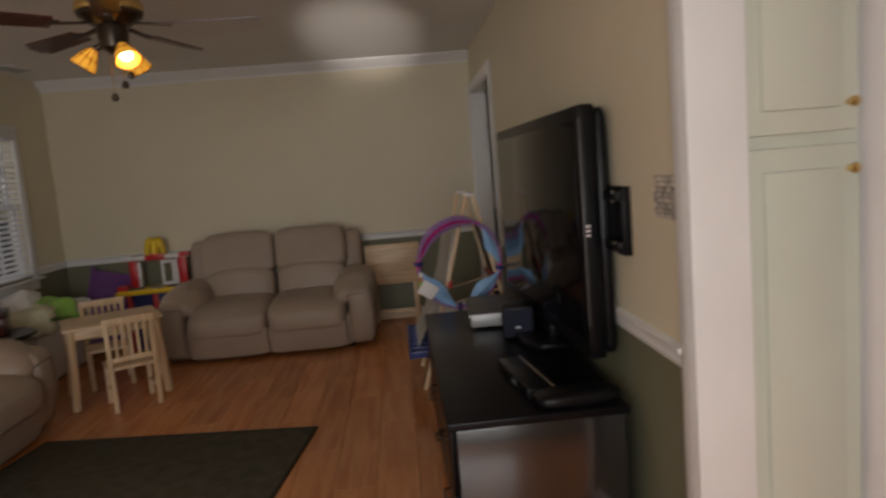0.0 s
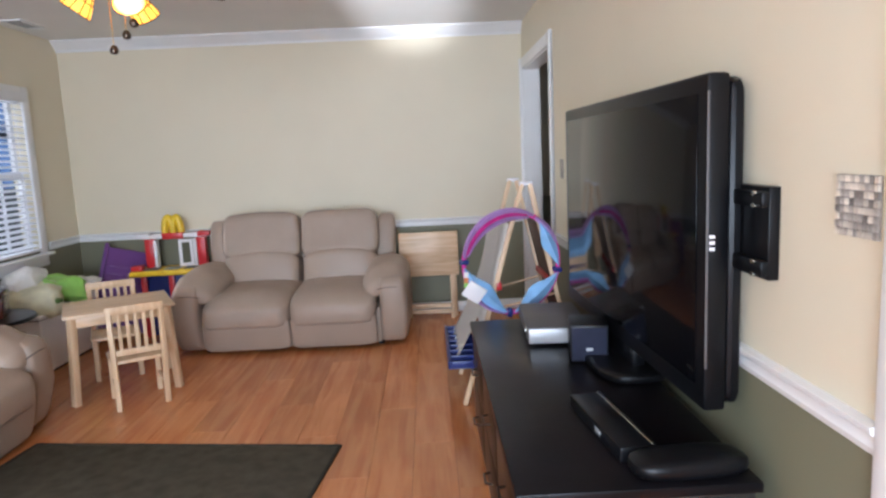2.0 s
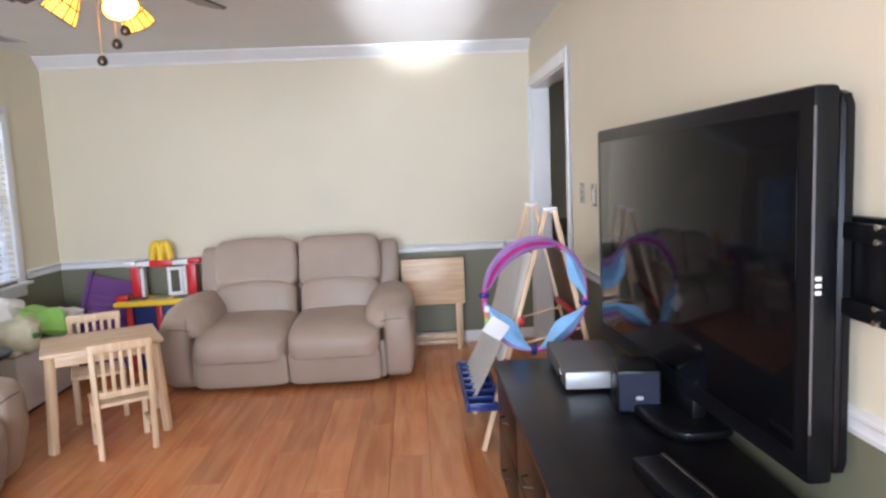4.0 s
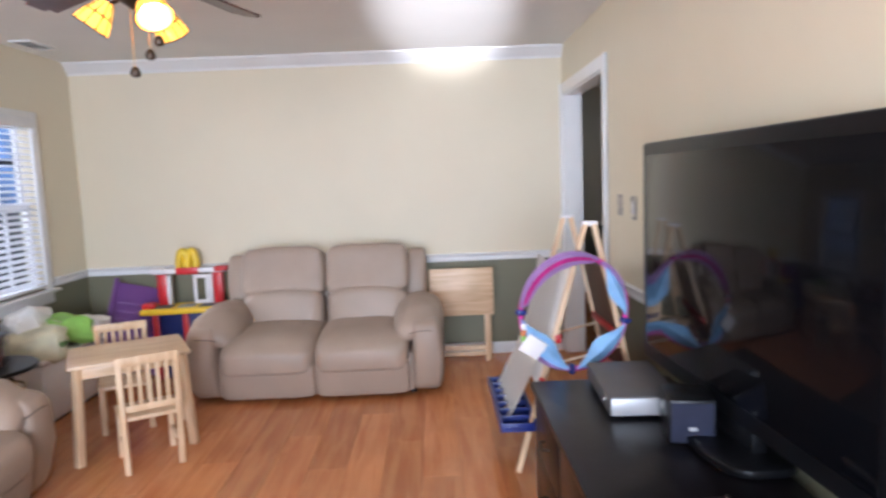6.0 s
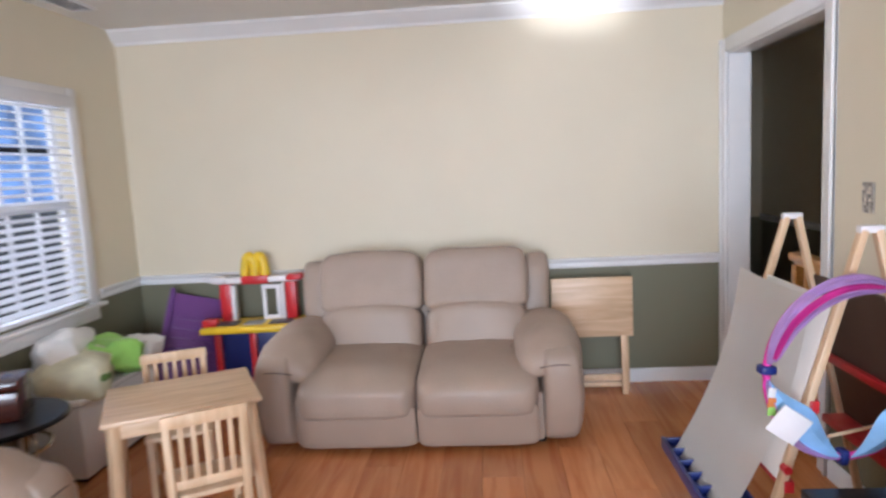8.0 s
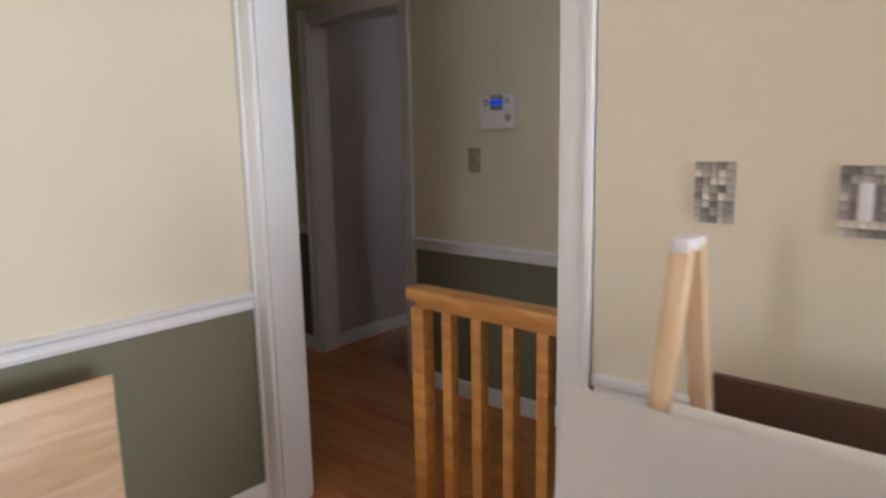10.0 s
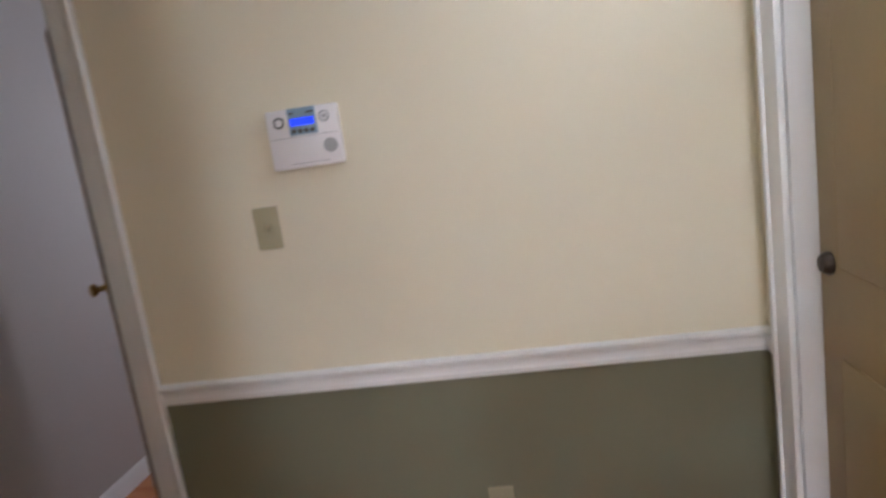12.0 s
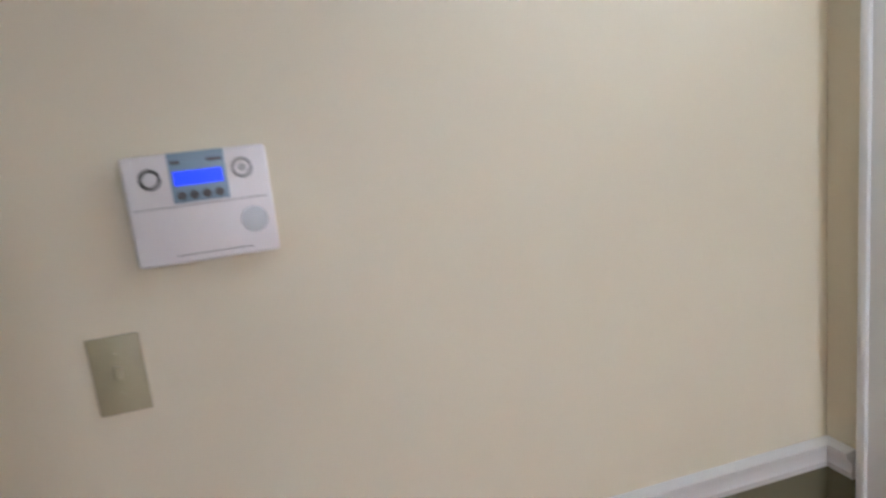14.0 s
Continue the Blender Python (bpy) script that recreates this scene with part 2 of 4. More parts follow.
def puff(bm, size, m, e1=0.45, e2=0.45, nu=32, nv=18, wrinkle=0.0, shape=None):
    """A stuffed cushion: a superellipsoid with soft corners and slight creases."""
    sx, sy, sz = size

    def p(c, e):
        return math.copysign(abs(c) ** e, c)

    rows = []
    for j in range(nv + 1):
        v = -math.pi / 2 + math.pi * j / nv
        ring = []
        for i in range(nu):
            u = 2 * math.pi * i / nu
            q = Vector((sx / 2 * p(math.cos(v), e1) * p(math.cos(u), e2), sy / 2 * p(math.cos(v), e1) * p(math.sin(u), e2), sz / 2 * p(math.sin(v), e1)))
            if shape:
                q = shape(q)
            q = m @ q
            if wrinkle:
                q += wrinkle * noise.noise_vector(q * 7.0) + wrinkle * 0.4 * noise.noise_vector(q * 23.0)
            ring.append(q)
        rows.append(ring)
    bot, top = bm.verts.new(rows[0][0]), bm.verts.new(rows[-1][0])
    vr = [[bm.verts.new(q) for q in ring] for ring in rows[1:-1]]
    for a, b in zip(vr, vr[1:]):
        for i in range(nu):
            bm.faces.new((a[i], a[(i + 1) % nu], b[(i + 1) % nu], b[i]))
    for i in range(nu):
        bm.faces.new((bot, vr[0][(i + 1) % nu], vr[0][i]))
        bm.faces.new((top, vr[-1][i], vr[-1][(i + 1) % nu]))
    return bm


def tube(bm, pts, r, n=10, closed=False, flat=1.0):
    pts = [Vector(p) for p in pts]
    rings = []
    for k, p in enumerate(pts):
        a = pts[k - 1] if (k or closed) else p
        b = pts[(k + 1) % len(pts)] if (k + 1 < len(pts) or closed) else p
        q = (b - a).to_track_quat("Z", "Y")
        rk = r(k) if callable(r) else r
        rings.append([bm.verts.new(p + q @ Vector((rk * math.cos(2 * math.pi * i / n), flat * rk * math.sin(2 * math.pi * i / n), 0))) for i in range(n)])
    pairs = list(zip(rings, rings[1:])) + ([(rings[-1], rings[0])] if closed else [])
    for a, b in pairs:
        for i in range(n):
            bm.faces.new((a[i], a[(i + 1) % n], b[(i + 1) % n], b[i]))
    if not closed:
        bm.faces.new(rings[0][::-1]), bm.faces.new(rings[-1])
    return bm


def mesh(name, bm, material, smooth=True):
    bmesh.ops.recalc_face_normals(bm, faces=bm.faces)
    me = bpy.data.meshes.new(name)
    bm.to_mesh(me)
    bm.free()
    me.materials.append(material)
    if smooth:
        me.shade_smooth()
        me.set_sharp_from_angle(angle=radians(38))
    return me


def part(name, bm, material, parent, label=""):
    ob = new(name, mesh(name, bm, material))
    ob.parent = parent
    return tagged(ob, label) if label else ob


def thing(name, label, category, m=Matrix(), group="", kind=""):
    ob = new(name)
    ob.matrix_world = m
    return tagged(ob, label, category, group, kind)


def solid(name, bm, material, label, category, m=Matrix(), group="", kind=""):
    ob = new(name, mesh(name, bm, material))
    ob.matrix_world = m
    return tagged(ob, label, category, group, kind)


# ---- the setting ----
XL, YB, H = -3.86, -8.1, 2.44      # window wall, far end behind the walk, ceiling height
HX, HY0, HY1 = 1.27, -1.30, 2.6    # foyer: panel wall, side wall, far end
W = 0.12


def wall(name, boxes, label, material=None):
    bm = BM()
    for b in boxes:
        box(bm, *b)
    return solid(name, bm, material or WALL, label, "wall", kind="structure")


WY0, WY1, WZ0, WZ1 = -1.34, -0.59, 0.78, 1.94   # window opening
DY0, DY1, DZ = -1.28, -0.085, 2.06              # doorway to the foyer
KY = -4.60                                      # kitchen opening begins
wall("wall_north", [(XL - W, W, 0, W, 0, H)], "cream wall with green lower part behind the loveseat")
wall("wall_west", [(XL - W, XL, YB, WY0, 0, H), (XL - W, XL, WY1, 0, 0, H), (XL - W, XL, WY0, WY1, 0, WZ0), (XL - W, XL, WY0, WY1, WZ1, H)],
     "cream wall with green lower part round the window")
wall("wall_east", [(0, W, KY, DY0, 0, H), (0, W, DY1, 0, 0, H), (0, W, DY0, DY1, DZ, H), (0, W, YB, KY, 2.2, H)],
     "cream wall with green lower part behind the television")
# unseen wall; its opening is made up to let the rear fill in
wall("wall_south", [(XL - W, -2.9, YB - W, YB, 0, H), (-0.3, 3.0, YB - W, YB, 0, H), (-2.9, -0.3, YB - W, YB, 0, 0.45), (-2.9, -0.3, YB - W, YB, 2.25, H)], "plain cream wall closing the room")
wall("wall_kitchen", [(3.0, 3.0 + W, YB, -7.2, 0, H), (3.0, 3.0 + W, -5.4, -3.9, 0, H), (3.0, 3.0 + W, -7.2, -5.4, 0, 0.4), (3.0, 3.0 + W, -7.2, -5.4, 1.75, H),
     (W, 3.0, -4.02, -3.9, 0, H)], "pale plain kitchen walls with a wide window opening", KWALL)
OY0, OY1, OZ = 0.485, 1.27, 2.06   # opening in the panel wall
wall("wall_panel", [(HX, HX + W, HY0 - W, OY0, 0, H), (HX, HX + W, OY1, HY1, 0, H), (HX, HX + W, OY0, OY1, OZ, H)], "cream and green foyer wall carrying the alarm panel")
# the slot over the door is made up for the foyer fill
wall("wall_foyer_side", [(1.17, HX, HY0 - W, HY0, 0, H), (W, 0.26, HY0 - W, HY0, 0, H), (0.26, 1.17, HY0 - W, HY0, 2.05, 2.12), (0.26, 1.17, HY0 - W, HY0, 2.36, H)], "narrow cream and green foyer wall beside a door")
wall("wall_foyer_end", [(W, HX, HY1, HY1 + W, 0, H), (0, W, W, HY1 + W, 0, H)], "cream and green foyer walls")
wall("wall_back_room", [(HX + W, 3.4, OY1 + 0.02, OY1 + 0.12, 0, H), (3.4, 3.5, -0.6, 1.7, 0, H), (HX + W, 3.4, -0.7, -0.6, 0, H)], "grey violet walls of the room beyond the foyer", GREY)
wall("wall_vestibule", [(W, HX, -2.6, -2.5, 0, H), (HX, HX + W, -2.6, HY0 - W, 0, H)], "plain walls closing the vestibule")
solid("ceiling", box(BM(), XL - W, 3.5, YB - W, HY1 + W, H, H + 0.1), CEIL, "smooth white painted ceiling", "ceiling", kind="structure")
floor = solid("floor", box(BM(), XL - W, 3.5, YB - W, HY1 + W, -0.12, -0.012), SUB, "cherry laminate plank floor with a satin gloss", "floor", kind="structure")
bm = BM()
box(bm, -90, 3.4 - 7.5, -90, 90, -0.9, -0.7)
solid("ground", bm, mat("winter_lawn", (0.05, 0.055, 0.05), 0.9, 0.3, 1.5, 0.3, 20), "pale winter lawn outside the window", "ground", kind="structure")


def profile_run(name, pts, prof, label, material=TRIM):
    """A moulding: prof (out, up) swept along straight wall runs given as (start, end, out direction)."""
    bm = BM()
    for a, b, o in pts:
        a, b, o = Vector(a), Vector(b), Vector(o)
        rows = [[bm.verts.new(p + o * u + Vector((0, 0, z))) for u, z in prof] for p in (a, b)]
        n = len(prof)
        for i in range(n):
            bm.faces.new((rows[0][i], rows[0][(i + 1) % n], rows[1][(i + 1) % n], rows[1][i]))
        bm.faces.new(rows[0]), bm.faces.new(rows[1][::-1])
    return solid(name, bm, material, label, "trim", kind="structure")


CROWN = [(0, H), (0.085, H), (0.085, H - 0.012), (0.06, H - 0.03), (0.03, H - 0.065), (0.014, H - 0.075), (0.014, H - 0.09), (0, H - 0.09)]
profile_run("crown_moulding", [((XL, 0, 0), (0, 0, 0), (0, -1, 0)), ], CROWN, "white crown moulding along the ceiling")
CHAIR = [(0, RAIL - 0.06), (0.010, RAIL - 0.06), (0.014, RAIL - 0.045), (0.010, RAIL - 0.036), (0.012, RAIL - 0.022), (0.024, RAIL - 0.012), (0.026, RAIL), (0, RAIL + 0.004)]
profile_run("chair_rail", [((XL, 0, 0), (-0.02, 0, 0), (0, -1, 0)), ((XL, YB, 0), (XL, -1.46, 0), (1, 0, 0)), ((XL, -0.47, 0), (XL, 0, 0), (1, 0, 0)),
            ((0, KY + 0.07, 0), (0, DY0 - 0.09, 0), (-1, 0, 0)), ((HX, HY0, 0), (HX, OY0 - 0.075, 0), (-1, 0, 0)), ((HX, OY1 + 0.08, 0), (HX, HY1, 0), (-1, 0, 0)),
            ((1.2, HY0, 0), (HX, HY0, 0), (0, 1, 0))], CHAIR, "white grooved chair rail between the two wall colours")
BASE = [(0, 0), (0.016, 0), (0.016, 0.07), (0.008, 0.085), (0, 0.088)]
profile_run("baseboard", [((XL, 0, 0), (-0.02, 0, 0), (0, -1, 0)), ((XL, YB, 0), (XL, 0, 0), (1, 0, 0)), ((0, KY + 0.07, 0), (0, DY0 - 0.09, 0), (-1, 0, 0)),
            ((HX, HY0, 0), (HX, OY0 - 0.075, 0), (-1, 0, 0)), ((HX, OY1 + 0.08, 0), (HX, HY1, 0), (-1, 0, 0)), ((HX + W, OY1 + 0.02, 0), (3.4, OY1 + 0.02, 0), (0, -1, 0)),
            ((HX, HY0, 0), (1.2, HY0, 0), (0, 1, 0))], BASE, "white painted baseboard")


def casing(name, axis, at, out, a0, a1, top, depth, label, w=0.085, lining=True):
    """Door trim round an opening from a0 to a1 in a wall whose face lies at 'at'."""
    bm = BM()

    def bx(p0, p1, q0, q1, z0, z1, bev=0.006):
        p0, p1 = sorted((p0, p1))
        box(bm, *((p0, p1, q0, q1) if axis == "x" else (q0, q1, p0, p1)), z0, z1, bev)

    for face, o in ((at, out), (at - out * depth, -out)):
        bx(face, face + o * 0.018, a0 - w, a0 + 0.004, 0, top + w)
        bx(face, face + o * 0.018, a1 - 0.004, a1 + w, 0, top + w)
        bx(face, face + o * 0.018, a0 + 0.004, a1 - 0.004, top - 0.004, top + w)
        bx(face, face + o * 0.026, a0 - w, a0 - w + 0.02, 0, top + w, 0.004)
        bx(face, face + o * 0.026, a1 + w - 0.02, a1 + w, 0, top + w, 0.004)
    if lining:
        bx(at, at - out * depth, a0 - 0.002, a0 + 0.015, 0, top, 0.0)
        bx(at, at - out * depth, a1 - 0.015, a1 + 0.002, 0, top, 0.0)
        bx(at, at - out * depth, a0 + 0.015, a1 - 0.015, top - 0.015, top + 0.002, 0.0)
    return solid(name, bm, TRIM, label, "door frame", kind="structure")


casing("door_frame_1", "x", 0.0, -1, DY0, DY1, DZ, W, "white moulded casing round the doorway to the foyer", 0.08)
casing("door_frame_2", "x", HX, -1, OY0, OY1, OZ, W, "white moulded casing round the opening beside the alarm panel", 0.075)
casing("door_frame_3", "y", HY0, 1, 0.34, 1.09, 2.03, W, "white casing of the foyer door", 0.09)
bm = BM()
box(bm, -0.02, 0.0, KY - 0.005, KY + 0.07, 0, 2.29, 0.006)
box(bm, -0.02, W + 0.02, KY - 0.025, KY - 0.005, 0, 2.2, 0.004)
box(bm, -0.02, 0.0, YB, KY - 0.005, 2.2, 2.29, 0.006)
solid("door_frame_4", bm, TRIM, "white casing at the wide kitchen opening", "door frame", kind="structure")

# ---- window, blind and the view outside ----
win = thing("window_1", "white framed double-hung window behind a slat blind", "window", pose(XL, 0, 0), kind="structure")
bm = BM()
y0, y1 = WY0 - 0.08, WY1 + 0.08
box(bm, 0, 0.022, y0, WY0 + 0.005, WZ0 - 0.02, WZ1 + 0.08, 0.006)
box(bm, 0, 0.022, WY1 - 0.005, y1, WZ0 - 0.02, WZ1 + 0.08, 0.006)
box(bm, 0, 0.022, WY0 + 0.005, WY1 - 0.005, WZ1 - 0.005, WZ1 + 0.08, 0.006)
part("window_frame", bm, TRIM, win)
part("window_sill", box(box(BM(), -0.1, 0.06, y0 - 0.03, y1 + 0.03, WZ0 - 0.04, WZ0 - 0.018, 0.007), 0, 0.02, y0, y1, WZ0 - 0.12, WZ0 - 0.04, 0.006), TRIM, win)
ym, zm = (WY0 + WY1) / 2, (WZ0 + WZ1) / 2
for z0, z1, x in ((WZ0 - 0.015, zm + 0.02, -0.075), (zm - 0.02, WZ1, -0.105)):
    bm = BM()
    box(bm, x, x + 0.03, WY0, WY0 + 0.045, z0, z1), box(bm, x, x + 0.03, WY1 - 0.045, WY1, z0, z1)
    box(bm, x, x + 0.03, WY0 + 0.045, WY1 - 0.045, z0, z0 + 0.045), box(bm, x, x + 0.03, WY0 + 0.045, WY1 - 0.045, z1 - 0.04, z1)
    third = (WY1 - WY0 - 0.09) / 3
    for k in (1, 2):
        box(bm, x + 0.005, x + 0.025, WY0 + 0.037 + k * third, WY0 + 0.053 + k * third, z0 + 0.045, z1 - 0.04)
    sash = part("sash", bm, TRIM, win)
    for k in range(3):
        a, b = WY0 + 0.045 + k * third + (0.008 if k else 0), WY0 + 0.045 + (k + 1) * third - (0.008 if k < 2 else 0)
        g = part("pane", box(BM(), x + 0.012, x + 0.016, a, b, z0 + 0.045, z1 - 0.04), GLASS, sash)
        g.visible_shadow = False
part("storm_rail", box(BM(), -0.118, -0.108, WY0 + 0.005, WY1 - 0.005, 1.655, 1.68, 0.002), DARK, win, "black storm window rail")
blind = thing("window_blind", "white horizontal slat blind with slats tilted open", "blind", pose(XL, 0, 0))
part("head_rail", box(BM(), -0.03, 0.04, WY0 - 0.02, WY1 + 0.02, WZ1 - 0.035, WZ1 + 0.035, 0.006), BLIND, blind)
part("bottom_rail", box(BM(), -0.02, 0.03, WY0 + 0.02, WY1 - 0.02, WZ0 + 0.0, WZ0 + 0.022, 0.004), BLIND, blind)
slat = None
for k in range(26):
    m = pose(0.005, ym, WZ0 + 0.05 + k * 0.0425, 0, 18, 0)
    if slat is None:
        slat = part("slat", box(BM(), -0.024, 0.024, WY0 - ym + 0.022, WY1 - ym - 0.022, -0.0014, 0.0014), BLIND, blind)
        ob = slat
    else:
        ob = new("slat", slat.data)
        ob.parent = blind
    ob.matrix_basis = m
for y in (WY0 + 0.14, WY1 - 0.14):
    part("cord", rod(BM(), (0.031, y, WZ0 + 0.01), (0.031, y, WZ1 - 0.03), 0.0018, n=6), BLIND, blind)
part("wand", rod(BM(), (0.045, WY0 + 0.09, WZ1 - 0.62), (0.045, WY0 + 0.09, WZ1 - 0.03), 0.004, n=8), BLIND, blind)
back = bpy.data.materials.new("outdoor_haze")
back.use_nodes = True
nt = back.node_tree
b = nt.nodes["Principled BSDF"]
tc, n, r = nt.nodes.new("ShaderNodeTexCoord"), nt.nodes.new("ShaderNodeTexNoise"), nt.nodes.new("ShaderNodeValToRGB")
n.inputs["Scale"].default_value, n.inputs["Detail"].default_value = 0.11, 8
r.color_ramp.elements[0].position, r.color_ramp.elements[0].color = 0.36, (0.04, 0.05, 0.07, 1)
r.color_ramp.elements[1].position, r.color_ramp.elements[1].color = 0.6, (0.27, 0.50, 1.0, 1)
nt.links.new(tc.outputs["Object"], n.inputs["Vector"]), nt.links.new(n.outputs["Fac"], r.inputs[0])
nt.links.new(r.outputs[0], b.inputs["Emission Color"])
b.inputs["Base Color"].default_value, b.inputs["Emission Strength"].default_value = (0, 0, 0, 1), 0.75
solid("backdrop", box(BM(), -60, -59.9, -60, 90, -0.7, 30), back, "hazy bluish winter trees far off", "backdrop", kind="structure")

# ---- fan, vent ----
FX, FY = -1.91, -3.24
fan = thing("ceiling_fan", "dark bronze ceiling fan with walnut blades and amber lights", "ceiling fan", pose(FX, FY, H))
DROP = -0.14  # downrod
part("canopy", lathe(BM(), [(0.0, 0), (0.07, 0), (0.068, -0.03), (0.03, -0.06), (0.0, -0.06)]), BRONZE, fan)
part("downrod", rod(BM(), (0, 0, -0.05), (0, 0, DROP - 0.06), 0.014), BRONZE, fan)
part("motor_housing", lathe(BM(), [(0, -0.06), (0.05, -0.06), (0.12, -0.085), (0.135, -0.12), (0.13, -0.16), (0.09, -0.19), (0.075, -0.2), (0, -0.2)], 32, pose(0, 0, DROP)), BRONZE, fan)
part("motor_band", lathe(BM(), [(0.1365, -0.108), (0.139, -0.118), (0.139, -0.135), (0.136, -0.145)], 32, pose(0, 0, DROP)), BRASS, fan)
part("switch_housing", lathe(BM(), [(0, -0.2), (0.06, -0.2), (0.065, -0.225), (0.055, -0.29), (0.02, -0.315), (0, -0.315)], 28, pose(0, 0, DROP)), BRONZE, fan)
for k in range(5):
    ang = 1 + 72 * k
    m = pose(0, 0, DROP - 0.2, 0, 0, ang)
    bm = BM()
    box(bm, 0.2, 0.62, -0.062, 0.062, -0.004, 0.004, 0.0)
    for v in bm.verts:
        if v.co.x < 0.3:
            v.co.y *= 0.75
    bmesh.ops.bevel(bm, geom=[e for e in bm.edges if abs(e.verts[0].co.z - e.verts[1].co.z) > 0.005], offset=0.03, segments=4, affect="EDGES")
    bmesh.ops.transform(bm, matrix=m @ pose(0, 0, 0, 12, 0, 0), verts=bm.verts)
    blade = part("blade", bm, BLADE, fan)
    bm = BM()
    beam(bm, m @ Vector((0.07, 0, 0.01)), m @ Vector((0.25, 0, -0.008)), 0.03, 0.008, 0.002)
    part("blade_iron", bm, BRONZE, blade, "dark bronze blade bracket")
for k in range(3):
    ang = radians(70 + 120 * k)
    d = Vector((math.cos(ang), math.sin(ang), 0))
    p0, p1 = d * 0.045 + Vector((0, 0, DROP - 0.275)), d * 0.085 + Vector((0, 0, DROP - 0.295))
    arm = part("lamp_arm", rod(BM(), p0, p1, 0.014), BRONZE, fan)
    ax = (d * 0.75 + Vector((0, 0, -1))).normalized()
    m = Matrix.Translation(p1) @ ax.to_track_quat("Z", "Y").to_matrix().to_4x4() @ Matrix.Scale(0.85, 4)
    bm = lathe(BM(), [(0.022, 0), (0.032, 0.02), (0.046, 0.05), (0.058, 0.085), (0.062, 0.105), (0.059, 0.105), (0.043, 0.05), (0.028, 0.02)], 20, m)
    shade = part("shade", bm, AMBER, fan, "leaded amber glass bell shade, lit")
    bm = BM()
    for j in range(10):
        a = 2 * math.pi * j / 10
        tube(bm, [m @ Vector((rr * math.cos(a), rr * math.sin(a), zz)) for rr, zz in ((0.023, 0.0), (0.047, 0.05), (0.0632, 0.105))], 0.0018, 5)
    for rr, zz in ((0.0478, 0.05), (0.0632, 0.105)):
        tube(bm, [m @ Vector((rr * math.cos(2 * math.pi * j / 20), rr * math.sin(2 * math.pi * j / 20), zz)) for j in range(20)], 0.002, 5, closed=True)
    tagged(part("leading", bm, BRONZE, shade), kind="stuff")
    bm = BM()
    bmesh.ops.create_uvsphere(bm, u_segments=14, v_segments=10, radius=0.031, matrix=m @ Matrix.Translation((0, 0, 0.066)))
    part("bulb", bm, BULB, shade)
for x, z in ((0.02, -0.59), (-0.03, -0.64), (0.05, -0.55)):
    chain = part("pull_chain", rod(BM(), (x, 0.01, DROP - 0.26), (x, 0.01, z), 0.0015, n=6), BRASS, fan)
    part("pull_knob", lathe(BM(), [(0, 0.02), (0.008, 0.018), (0.014, 0.008), (0.016, 0), (0.012, -0.01), (0, -0.014)], 14, pose(x, 0.01, z)), BRONZE, chain)
vent = thing("ceiling_vent", "white louvred ceiling vent", "vent", pose(-3.68, -0.74, H, 0, 0, 90))
bm = BM()
box(bm, -0.15, 0.15, -0.075, -0.06, -0.012, 0, 0.003), box(bm, -0.15, 0.15, 0.06, 0.075, -0.012, 0, 0.003)
box(bm, -0.15, -0.135, -0.06, 0.06, -0.012, 0), box(bm, 0.135, 0.15, -0.06, 0.06, -0.012, 0)
part("frame", bm, TRIM, vent)
part("backing", box(BM(), -0.135, 0.135, -0.06, 0.06, -0.003, -0.001), GREYP, vent)
for k in range(8):
    part("slat", box(BM(), -0.134, 0.134, -0.006, 0.006, -0.001, 0.001, 0, pose(0, -0.052 + k * 0.015, -0.007, 35)), TRIM, vent)

